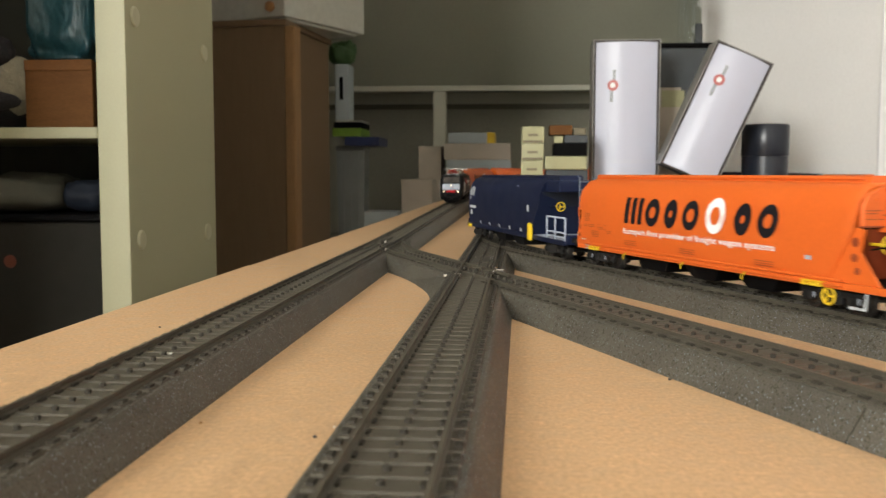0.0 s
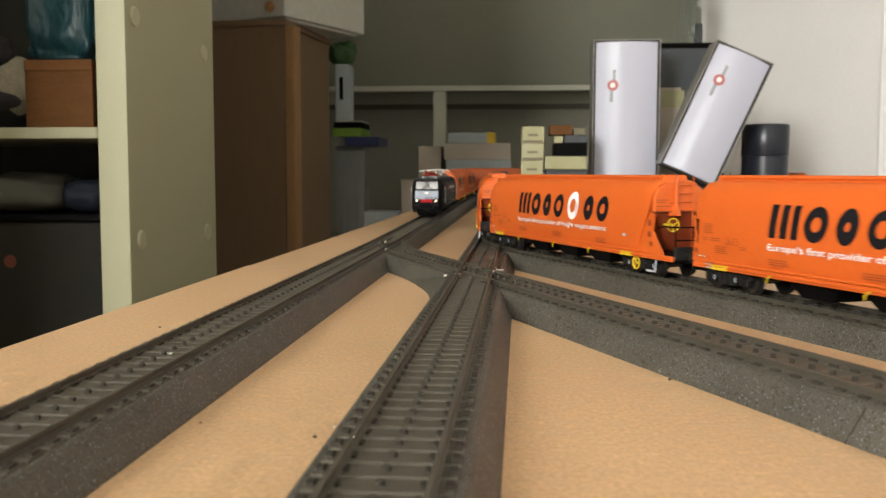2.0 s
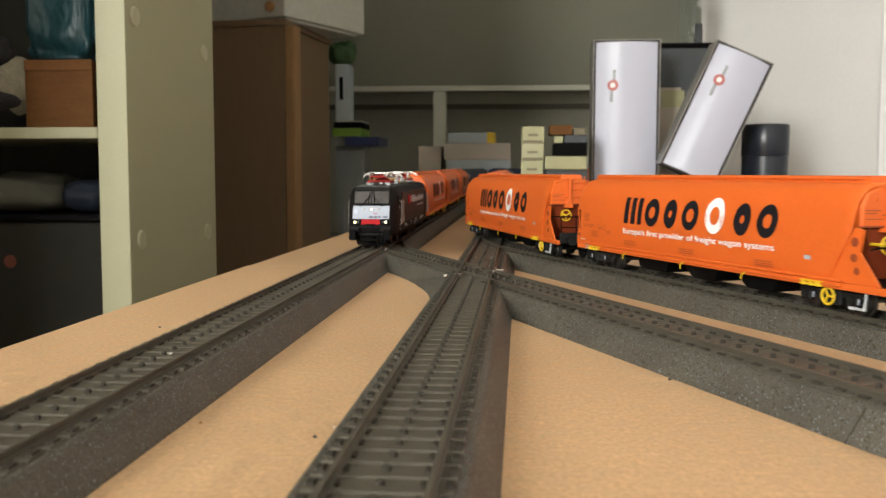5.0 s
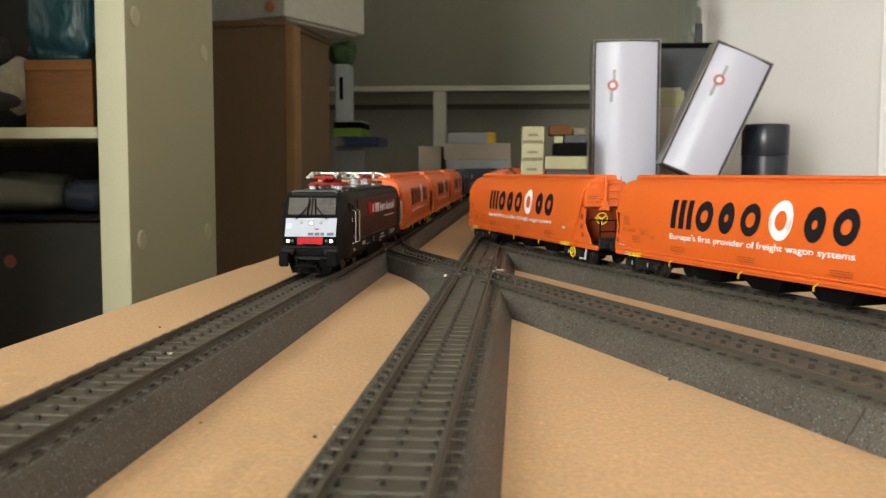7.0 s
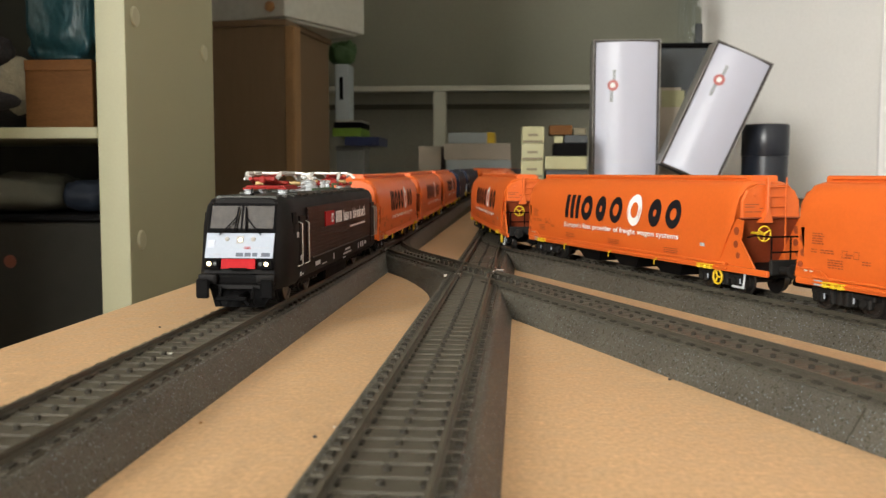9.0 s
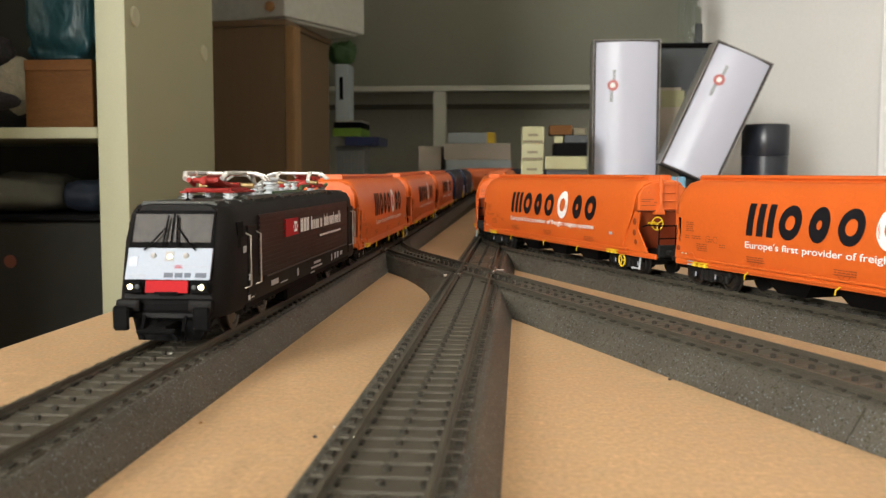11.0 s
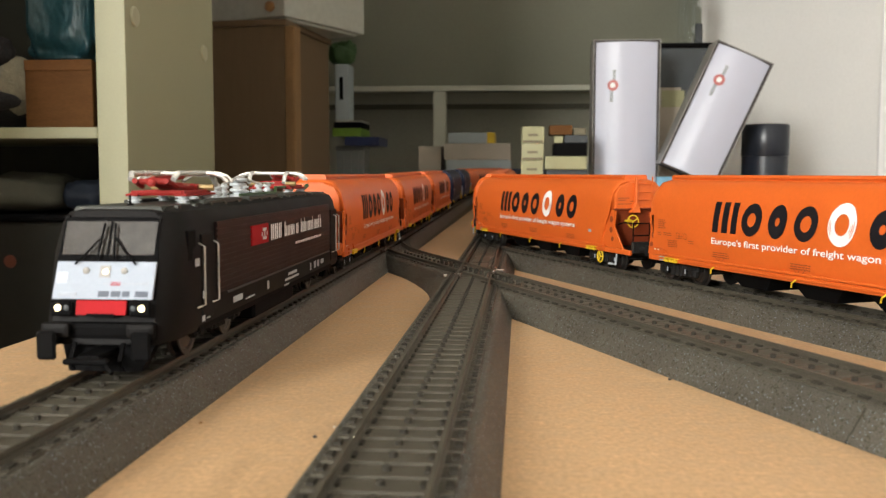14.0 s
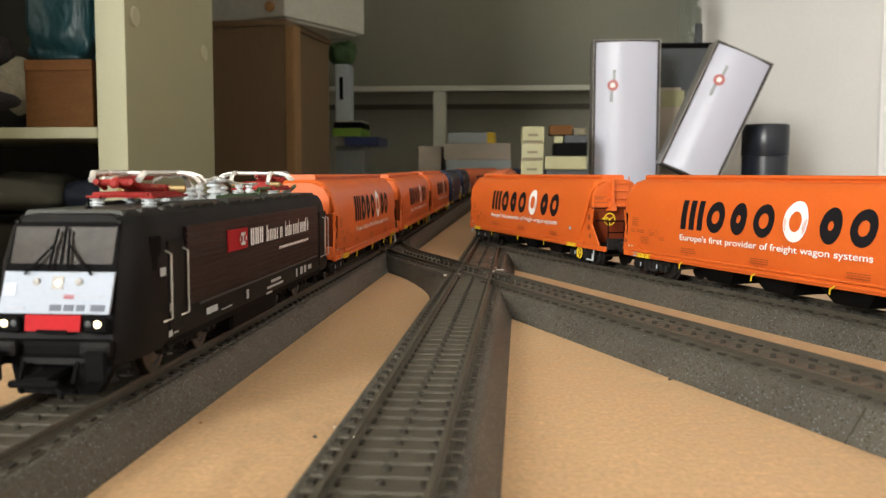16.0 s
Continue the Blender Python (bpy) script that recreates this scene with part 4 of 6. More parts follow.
def blue_wagon():
    car = thing("covered_wagon", pose(0, 0, 0), "dark blue model hopper wagon with pale railings", "model wagon", "blue hopper wagons")
    xa, xb = -0.098, 0.060
    rings = []
    for x, k in ((xa, 0.0012), (xa + 0.0012, 0.0003), (xa + 0.004, 0.0), (0.0, 0.0), (xb - 0.002, 0.0), (xb, 0.0006)):
        rings.append([(p[0] - (max(0, 0.03 - p[2]) * 0.55 if x > 0.05 else 0), p[1] * (1 - k * 20), p[2]) for p in body_ring(x)])
    part("body", loft(B(), rings), M_BLUE, car, smooth=True)
    rr = [(-0.0075, 0.0455), (-0.0072, 0.0478), (-0.0062, 0.0484), (0.0062, 0.0484), (0.0072, 0.0478), (0.0075, 0.0455)]
    part("roof_hatch", loft(B(), [[(x, y, z) for y, z in rr] for x in (xa + 0.006, xb + 0.012)]), M_BLUE, car)
    part("end_canopy", box(B(), xb - 0.001, xb + 0.022, -0.0115, 0.0115, 0.0385, 0.0455, 0.0010, 2), M_BLUE, car)
    part("slope_sheet", hexa(B(), [(xb - 0.001, -0.0140, 0.0385), (xb - 0.001, 0.0140, 0.0385), (xb - 0.014, 0.0140, 0.0116), (xb - 0.014, -0.0140, 0.0116)], [(xb + 0.001, -0.0140, 0.0385), (xb + 0.001, 0.0140, 0.0385), (xb - 0.012, 0.0140, 0.0116), (xb - 0.012, -0.0140, 0.0116)]), M_NAVY, car)
    for s in (-1, 1):
        part("sill", box(B(), -0.103, 0.103, s * 0.0150 - 0.0008, s * 0.0150 + 0.0008, 0.0090, 0.0117, 0.0003), M_BLUE, car)
        bm = B()
        for x in (0.072, 0.086, 0.1025):
            tube(bm, [(x, s * 0.0150, 0.0112), (x, s * 0.0150, 0.0245)], 0.0005, 5)
        for z in (0.0135, 0.0160, 0.0245):
            tube(bm, [(0.072, s * 0.0150, z), (0.1025, s * 0.0150, z)], 0.0005, 5)
        part("railing", bm, M_RAILING, car, "pale grey railing")
    bm = B()
    for y in (-0.004, 0.004):
        tube(bm, [(0.096, y, 0.0116), (0.096, y, 0.0475)], 0.0005, 5)
    for i in range(8):
        tube(bm, [(0.096, -0.004, 0.014 + i * 0.0044), (0.096, 0.004, 0.014 + i * 0.0044)], 0.0004, 5)
    part("ladder", bm, M_PRINTDARK, car, "dull blue-grey ladder")
    part("platform", box(B(), xb - 0.012, 0.1035, -0.0142, 0.0142, 0.0108, 0.0116, 0.0002), M_RAILING, car)
    bm = B()
    ring(bm, (0.0760, -0.0080, 0.0300), (1, 0, 0), 0.0026, 0.0003, 20, 6)
    for k in range(3):
        a = 2 * math.pi * k / 3
        tube(bm, [(0.0760, -0.0080, 0.0300), (0.0760, -0.0080 + 0.0026 * math.cos(a), 0.0300 + 0.0026 * math.sin(a))], 0.0003, 5)
    tube(bm, [(0.0745, -0.0080, 0.0300), (0.0765, -0.0080, 0.0300)], 0.0006, 6)
    part("handwheel", bm, M_YELLOW, car, "yellow handwheel")
    part("brake_shaft", tube(B(), [(0.0560, -0.0080, 0.0300), (0.0750, -0.0080, 0.0300)], 0.0005, 6), M_BLUE, car)
    for x in (-0.030, 0.012):
        part("hopper_outlet", loft(B(), [[(x - 0.017, -0.0130, 0.0119), (x + 0.017, -0.0130, 0.0119), (x + 0.017, 0.0130, 0.0119), (x - 0.017, 0.0130, 0.0119)], [(x - 0.008, -0.0095, 0.0028), (x + 0.008, -0.0095, 0.0028), (x + 0.008, 0.0095, 0.0028), (x - 0.008, 0.0095, 0.0028)]]), M_DARK, car)
    part("underframe", box(B(), -0.102, 0.102, -0.0060, 0.0060, 0.0085, 0.0117, 0.0003), M_DARK, car)
    bogie(car, -0.078, 0.0210, 0.0053)
    bogie(car, 0.078, 0.0210, 0.0053)
    for sgn in (-1, 1):
        part("buffer_beam", box(B(), min(sgn * 0.1020, sgn * 0.1040), max(sgn * 0.1020, sgn * 0.1040), -0.0150, 0.0150, 0.0095, 0.0150, 0.0005), M_BLUE, car)
        part("coupling", box(B(), min(sgn * 0.102, sgn * 0.113), max(sgn * 0.102, sgn * 0.113), -0.0035, 0.0035, 0.0055, 0.0078, 0.0008), M_BLACK, car)
        buffers(car, sgn * 0.1041, sgn)
    part("step", box(B(), 0.0490, 0.0528, -0.0176, -0.0152, 0.0080, 0.0190, 0.0008), M_YELLOW, car, "yellow step box")
    part("step", box(B(), -0.0970, -0.0900, -0.0172, -0.0150, 0.0085, 0.0110, 0.0005), M_YELLOW, car, "yellow step")
    bm = B()
    drape(bm, [(-0.0930, 0.0330, -0.0905, 0.0385, 0), (-0.0895, 0.0330, -0.0880, 0.0400, 0), (-0.0870, 0.0330, -0.0850, 0.0395, 0), (-0.0835, 0.0325, -0.0815, 0.0395, 0)])
    drape(bm, [(-0.0930, 0.0235, -0.0750, 0.0255, 0), (-0.0900, 0.0185, -0.0850, 0.0220, 0), (-0.0920, 0.0300, -0.0895, 0.0320, 0)])
    drape(bm, [(-0.066 + i * 0.024, 0.0125, -0.0625 + i * 0.024, 0.0148, 0) for i in range(5)])
    drape(bm, [(0.0460, 0.0260, 0.0500, 0.0300, 0), (0.0170, 0.0410, 0.0210, 0.0418, 0)])
    tagged(part("inscription", bm, M_INSUL, car, "small pale inscription bars"), kind="stuff")
    return car


def pantograph(car, x, sgn, name="pantograph"):
    """A folded current collector; sgn points from its hinge to its knee."""
    bm = B()
    for s in (-1, 1):
        tube(bm, [(x - 0.0135, s * 0.0070, 0.0440), (x + 0.0135, s * 0.0070, 0.0440)], 0.0008, 6)
    for q in (-0.0135, -0.003, 0.0135):
        tube(bm, [(x + q, -0.0070, 0.0440), (x + q, 0.0070, 0.0440)], 0.0008, 6)
    box(bm, x - sgn * 0.010 - 0.003, x - sgn * 0.010 + 0.003, -0.0050, 0.0050, 0.0435, 0.0464, 0.0006)
    base = part(name, bm, M_PANTO, car, "red folded pantograph")
    bm = B()
    tube(bm, [(x - sgn * 0.011, 0, 0.0455), (x + sgn * 0.010, 0, 0.0462), (x + sgn * 0.0170, 0, 0.0472)], 0.0011, 8)
    tube(bm, [(x - sgn * 0.008, 0.0032, 0.0448), (x + sgn * 0.0160, 0.0010, 0.0466)], 0.0006, 6)
    tube(bm, [(x - sgn * 0.008, -0.0040, 0.0450), (x + sgn * 0.010, -0.0045, 0.0458), (x + sgn * 0.0165, -0.0020, 0.0470)], 0.0007, 6)
    box(bm, x + sgn * 0.0165 - 0.0018, x + sgn * 0.0165 + 0.0018, -0.0042, 0.0042, 0.0464, 0.0480, 0.0006)
    part("lower_arm", bm, M_PANTO, base)
    part("upper_arm", tube(B(), [(x + sgn * 0.017, 0.0, 0.0478), (x - sgn * 0.010, 0.0, 0.0484)], 0.0008, 6), M_PANTO, base)
    for s in (-1, 1):
        part("head_bar", tube(B(), [(x + sgn * 0.0180, s * 0.0060, 0.0478), (x + sgn * 0.0155, s * 0.0066, 0.0494), (x - sgn * 0.0165, s * 0.0070, 0.0495), (x - sgn * 0.0195, s * 0.0070, 0.0484), (x - sgn * 0.0220, s * 0.0070, 0.0458)], 0.00085, 8), M_SILVER, base, "bright silver bar")
    for q in (-0.0025, 0.0035):
        part("contact_strip", tube(B(), [(x - sgn * 0.012 + q, -0.0140, 0.0468), (x - sgn * 0.012 + q, -0.0122, 0.0486), (x - sgn * 0.012 + q, -0.0095, 0.0494), (x - sgn * 0.012 + q, 0.0095, 0.0494), (x - sgn * 0.012 + q, 0.0122, 0.0486), (x - sgn * 0.012 + q, 0.0140, 0.0468)], 0.0006, 6), M_SILVER, base, "bright silver contact strip")
    for s in (-1, 1):
        part("spring", lathe(B(), (x - sgn * 0.006, s * 0.0030, 0.0452), (sgn, 0, 0), [(0.0008, 0), (0.0010, 0.001), (0.0008, 0.002), (0.0010, 0.003), (0.0008, 0.004), (0.0010, 0.005), (0.0008, 0.006), (0.0003, 0.010)], 10), M_BRASS, base, "dull brass spring")
        part("knee_plate", tube(B(), [(x + sgn * 0.0120, s * 0.0048, 0.0458), (x + sgn * 0.0170, s * 0.0048, 0.0472), (x + sgn * 0.0195, s * 0.0044, 0.0474)], 0.0008, 6), M_PANTO, base)
        part("foot_plate", box(B(), x - 0.0150, x + 0.0150, s * 0.0070 - 0.0018, s * 0.0070 + 0.0018, 0.0431, 0.0438, 0.0002), M_PANTO, base)
    part("hinge_shaft", tube(B(), [(x - sgn * 0.0105, -0.0095, 0.0452), (x - sgn * 0.0105, 0.0095, 0.0452)], 0.0010, 8), M_BRASS, base, "dull brass hinge shaft")
    part("knee_tip", lathe(B(), (x + sgn * 0.0182, 0, 0.0470), (sgn, 0, 0), [(0.0012, 0), (0.0014, 0.0006), (0.0008, 0.0012)], 10), M_PANTO, base)
    for dx in (-0.0125, 0.0125):
        for s in (-1, 1):
            insulator(base, x + dx, s * 0.0068, 0.0408, 0.0027, 0.0020)
    for ob in [base] + list(base.children):
        for v in ob.data.vertices:
            v.co.x = x + (v.co.x - x) * 0.82


def insulator(parent, x, y, z, h, r, name="insulator"):
    prof = [(r * 0.8, 0)]
    n = 3
    for i in range(n):
        a = h * i / n
        prof += [(r, a + h * 0.05), (r, a + h * 0.18), (r * 0.62, a + h * 0.24), (r * 0.62, a + h / n)]
    prof.append((r * 0.5, h))
    return part(name, lathe(B(), (x, y, z), (0, 0, 1), prof, 12), M_INSUL, parent, "grey ribbed insulator")


def locomotive():
    car = thing("electric_locomotive", pose(0, 0, 0), "brown-black model electric locomotive with a white front and red pantographs", "model locomotive")

    def outline(w, top=0.0410):
        h = [(w * 0.95, 0.0082), (w, 0.0100), (w, 0.0300), (w - 0.0009, 0.0372), (w - 0.0024, 0.0398), (w - 0.0058, top)]
        return [(-y, z) for y, z in h] + [(y, z) for y, z in reversed(h)]

    def station(x, w, lean, top=0.0410):
        sg = 1 if x < 0 else -1
        return [(x + sg * lean * max(0.0, (z - 0.0170) / 0.0230), y, z) for y, z in outline(w, top)]
    stations = [station(-0.1045, 0.0128, 0.0095, 0.0402), station(-0.1030, 0.0145, 0.0092, 0.0405), station(-0.0960, 0.0165, 0.0060), station(-0.0850, 0.0168, 0.0010), station(-0.0700, 0.0168, 0.0), station(0.0700, 0.0168, 0.0), station(0.0850, 0.0168, 0.0010), station(0.0960, 0.0165, 0.0060), station(0.1030, 0.0145, 0.0092, 0.0405), station(0.1045, 0.0128, 0.0095, 0.0402)]
    part("body", loft(B(), stations), M_CAB, car, smooth=True)
    # ribbed middle section of the sides
    for s in (-1, 1):
        bm = B()
        box(bm, -0.0690, 0.0800, s * 0.0168 - 0.0003, s * 0.0168 + 0.0003, 0.0162, 0.0362)
        sp = part("side_panel", bm, M_LOCO, car, "brown-black ribbed side panel")
        for i in range(13):
            z = 0.0168 + i * 0.00150
            part("rib", box(B(), -0.0690, 0.0800, s * 0.0171 - 0.0003, s * 0.0171 + 0.0003, z, z + 0.0008), M_LOCO, sp)
        part("side_stripe", box(B(), -0.0600, 0.0800, s * 0.0168 - 0.0004, s * 0.0168 + 0.0004, 0.0153, 0.0159), M_DARKBOX, car)
        part("skirt", box(B(), -0.0830, 0.0830, s * 0.0158 - 0.0008, s * 0.0158 + 0.0008, 0.0078, 0.0100, 0.0003), M_BLACK, car)
    # roof
    bm = B()
    loft(bm, [[(x, -0.0118, 0.0396), (x, -0.0108, 0.0412), (x, 0.0108, 0.0412), (x, 0.0118, 0.0396)] for x in (-0.0935, 0.0935)])
    for x in (-0.045, 0.0, 0.045):
        for s in (-1, 1):
            box(bm, x - 0.018, x + 0.018, s * 0.0098 - 0.002, s * 0.0098 + 0.002, 0.0405, 0.0420, 0.0004)
    part("roof", bm, M_LOCO_ROOF, car, "dark grey-green roof")
    for s in (-1, 1):
        for i in range(14):
            x = -0.085 + i * 0.013
            part("roof_lug", box(B(), x - 0.0010, x + 0.0010, s * 0.0121 - 0.0006, s * 0.0121 + 0.0006, 0.0402, 0.0411), M_LOCO_ROOF, car)
    pantograph(car, -0.0565, -1)
    pantograph(car, 0.063, 1)
    for x, y, h, r in ((-0.031, -0.005, 0.0058, 0.0014), (-0.027, 0.004, 0.0050, 0.0014), (-0.021, -0.004, 0.0060, 0.0015), (-0.014, 0.002, 0.0050, 0.0014), (-0.006, -0.004, 0.0072, 0.0026), (0.004, -0.003, 0.0055, 0.0018), (0.013, -0.006, 0.0060, 0.0014), (0.020, 0.003, 0.0050, 0.0014), (0.028, -0.005, 0.0060, 0.0014)):
        insulator(car, x, y, 0.0411, h * 0.82, r * 1.05)
    part("breaker_cap", lathe(B(), (-0.006, -0.004, 0.0466), (0, 0, 1), [(0.0030, 0), (0.0032, 0.0006), (0.0030, 0.0012), (0.0014, 0.0013)], 16), M_INSUL, car)
    part("roof_cable", tube(B(), [(-0.042, 0.002, 0.0470), (-0.037, 0.001, 0.0488), (-0.030, -0.002, 0.0486), (-0.026, -0.004, 0.0455), (-0.024, -0.004, 0.0425)], 0.0005, 6), M_SILVER, car, "bent silver roof cable")
    part("roof_cable", tube(B(), [(-0.022, -0.004, 0.0458), (-0.006, -0.004, 0.0482), (0.013, -0.006, 0.0458), (0.028, -0.005, 0.0458), (0.045, -0.003, 0.0455)], 0.0005, 6), M_SILVER, car, "bent silver roof cable")
    part("roof_pipe", tube(B(), [(-0.015, -0.0075, 0.0422), (0.03, -0.0075, 0.0422), (0.036, -0.006, 0.0440), (0.052, -0.006, 0.0440)], 0.0006, 6), M_GREEN, car, "green roof pipe")
    for x, y in ((0.080, -0.004), (0.086, 0.003)):
        part("roof_horn", tube(B(), [(x, y, 0.0412), (x + 0.006, y, 0.0432), (x + 0.010, y, 0.0440)], 0.0009, 8), M_GREEN, car, "dark green horn")
    part("aerial", lathe(B(), (-0.086, 0.0, 0.0411), (0, 0, 1), [(0.0010, 0), (0.0008, 0.0006), (0.0003, 0.0008), (0.0003, 0.0028)], 8), M_BLACK, car)

    # fronts
    for sg in (1, -1):
        def face(z, off=0.0):
            return sg * (-0.1045 + 0.0095 * max(0.0, (z - 0.0170) / 0.0230) - off)

        def plate(y0, y1, z0, z1, off, th=0.0006, inset=0.0):
            return hexa(B(), [(face(z0, off), y0, z0), (face(z0, off), y1, z0), (face(z1, off), y1 - inset, z1), (face(z1, off), y0 + inset, z1)],
                        [(face(z0, off - th), y0, z0), (face(z0, off - th), y1, z0), (face(z1, off - th), y1 - inset, z1), (face(z1, off - th), y0 + inset, z1)])
        part("windscreen_frame", plate(-0.0126, 0.0126, 0.0283, 0.0386, 0.0004, 0.0008, 0.0006), M_BLACK, car)
        for y0, y1 in ((-0.0116, -0.0004), (0.0004, 0.0116)):
            part("windscreen", plate(y0, y1, 0.0296, 0.0376, 0.0007, 0.0006, 0.0), M_SCREEN, car, "grey tinted windscreen pane")
        part("front_panel", plate(-0.0124, 0.0124, 0.0192, 0.0279, 0.0007, 0.0009), M_PANEL, car, "white front panel")
        part("front_stripe", plate(-0.0062, 0.0062, 0.0155, 0.0189, 0.0006, 0.0008), M_RED, car, "red front plate")
        part("front_stripe", plate(-0.0034, 0.0034, 0.0150, 0.0158, 0.0007, 0.0008), M_BLACK, car)
        part("print", plate(-0.0030 * sg - 0.0012, -0.0030 * sg + 0.0012, 0.0224, 0.0232, 0.00085, 0.0002), M_RED, car, "small red emblem")
        for y0, y1, z0, z1, mt in ((0.0000, 0.0110, 0.0226, 0.0231, M_GREYPRINT), (-0.0010, 0.0016, 0.0198, 0.0211, M_PRINTDARK), (0.0022, 0.0044, 0.0198, 0.0211, M_PRINTDARK), (0.0050, 0.0068, 0.0198, 0.0211, M_PRINTDARK), (0.0082, 0.0114, 0.0198, 0.0211, M_PRINTDARK), (-0.0110, -0.0065, 0.0199, 0.0207, M_GREYPRINT), (-0.0118, -0.0092, 0.0228, 0.0255, M_RAILING)):
            part("print", plate(min(-y0 * sg, -y1 * sg), max(-y0 * sg, -y1 * sg), z0, z1, 0.00085, 0.0002), mt, car, "grey inscription bar")
        for y in (-0.0048, 0.0048):
            part("front_socket", lathe(B(), (face(0.0258, 0.0006), y, 0.0258), (-sg, 0, 0), [(0.0009, 0), (0.0008, 0.0005), (0.0003, 0.0006)], 12), M_BOXEDGE, car)
        part("lamp_housing", plate(-0.0013, 0.0013, 0.0243, 0.0270, 0.0009, 0.0006), M_BOXEDGE, car, "square upper lamp housing")
        part("upper_lamp", lathe(B(), (face(0.0256, 0.0009), -0.0002, 0.0256), (-sg, 0, 0), [(0.0007, 0), (0.0006, 0.0005), (0.0003, 0.0006)], 14), M_LAMP if sg > 0 else M_INSUL, car, "small lit lamp" if sg > 0 else "")
        for s in (-1, 1):
            part("headlight_housing", box(B(), min(face(0.0170), face(0.0170, 0.0010)), max(face(0.0170), face(0.0170, 0.0010)), s * 0.0098 - 0.0027, s * 0.0098 + 0.0027, 0.0152, 0.0190, 0.0004), M_BLACK, car)
            part("headlight", lathe(B(), (face(0.0172, 0.0008), s * 0.0104, 0.0172), (-sg, 0, 0), [(0.0009, 0), (0.0008, 0.0005), (0.0004, 0.0007)], 16), M_LAMP if sg > 0 else M_INSUL, car, "round lit headlight" if sg > 0 else "round unlit headlight")
            part("marker_lens", lathe(B(), (face(0.0172, 0.0008), s * 0.0083, 0.0172), (-sg, 0, 0), [(0.0008, 0), (0.0007, 0.0004), (0.0003, 0.0005)], 14), M_DARKBOX, car, "unlit grey marker lens")
            part("buffer", lathe(B(), (sg * -0.1040, s * 0.0116, 0.0100), (-sg, 0, 0), [(0.0020, 0), (0.0020, 0.0030), (0.0014, 0.0031), (0.0014, 0.0048)], 12), M_BLACK, car)
            bm = B()
            box(bm, -0.0006, 0.0006, -0.0024, 0.0024, -0.0040, 0.0030, 0.0006)
            bmesh.ops.translate(bm, vec=(sg * -0.1092, s * 0.0116, 0.0092), verts=bm.verts)
            part("buffer_head", bm, M_BLACK, car)
            part("wiper", tube(B(), [(face(0.0274, 0.0014), s * 0.0076, 0.0274), (face(0.0305, 0.0018), s * 0.0046, 0.0305), (face(0.0340, 0.0018), s * 0.0016, 0.0340)], 0.00026, 5), M_BLACK, car)
            part("wiper", tube(B(), [(face(0.0286, 0.0018), s * 0.0021, 0.0286), (face(0.0372, 0.0018), s * 0.0013, 0.0372)], 0.00032, 5), M_BLACK, car)
            part("corner_lug", box(B(), min(face(0.0387), face(0.0387, 0.0008)), max(face(0.0387), face(0.0387, 0.0008)), s * 0.0118 - 0.0005, s * 0.0118 + 0.0005, 0.0383, 0.0390), M_CAB, car)
        part("bumper", box(B(), min(sg * -0.1052, sg * -0.1000), max(sg * -0.1052, sg * -0.1000), -0.0135, 0.0135, 0.0095, 0.0136, 0.0012, 2), M_BLACK, car)
        for s in (-1, 1):
            part("bumper_pad", box(B(), min(sg * -0.1075, sg * -0.1053), max(sg * -0.1075, sg * -0.1053), s * 0.0105 - 0.0036, s * 0.0105 + 0.0036, 0.0102, 0.0138, 0.0012, 2), M_CAB, car)
        bm = B()
        hexa(bm, [(sg * -0.1035, -0.0090, 0.0015), (sg * -0.1035, 0.0090, 0.0015), (sg * -0.1000, 0.0125, 0.0092), (sg * -0.1000, -0.0125, 0.0092)], [(sg * -0.0990, -0.0090, 0.0015), (sg * -0.0990, 0.0090, 0.0015), (sg * -0.0970, 0.0125, 0.0092), (sg * -0.0970, -0.0125, 0.0092)])
        part("rail_guard", bm, M_BLACK, car)
        bm = B()
        box(bm, min(sg * -0.1130, sg * -0.1000), max(sg * -0.1130, sg * -0.1000), -0.0030, 0.0030, 0.0048, 0.0070, 0.0006)
        box(bm, min(sg * -0.1140, sg * -0.1120), max(sg * -0.1140, sg * -0.1120), -0.0055, 0.0055, 0.0050, 0.0064, 0.0004)
        tube(bm, [(sg * -0.1125, -0.004, 0.0055), (sg * -0.1150, -0.007, 0.0035)], 0.0006, 5)
        tube(bm, [(sg * -0.1060, 0.006, 0.0090), (sg * -0.1085, 0.006, 0.0050), (sg * -0.1070, 0.006, 0.0025)], 0.0006, 5)
        tube(bm, [(sg * -0.1060, -0.006, 0.0090), (sg * -0.1085, -0.006, 0.0050), (sg * -0.1070, -0.006, 0.0025)], 0.0006, 5)
        part("coupling", bm, M_BLACK, car)
    # sides: doors, rails, emblem
    for s in (-1, 1):
        for xd in (-0.0765, 0.0865):
            part("cab_door", box(B(), xd - 0.0048, xd + 0.0048, s * 0.0167 - 0.0004, s * 0.0167 + 0.0004, 0.0110, 0.0335, 0.0003), M_CAB, car)
            for q in ((-0.0070, 0.0042) if xd < 0 else (-0.003, 0.0025)):
                part("handrail", tube(B(), [(xd + q + 0.001, s * 0.0168, 0.0312), (xd + q, s * 0.0186, 0.0305), (xd + q, s * 0.0186, 0.0152), (xd + q - 0.001, s * 0.0168, 0.0145)], 0.00029, 6), M_SILVER, car, "silver handrail")
        part("side_window", box(B(), -0.0905, -0.0845, s * 0.0163 - 0.0004, s * 0.0163 + 0.0004, 0.0270, 0.0350, 0.0003), M_BLACK, car)
    part("emblem", box(B(), -0.0370, -0.0180, -0.0178, -0.0172, 0.0270, 0.0332), M_RED, car, "red emblem plate")
    bm = B()
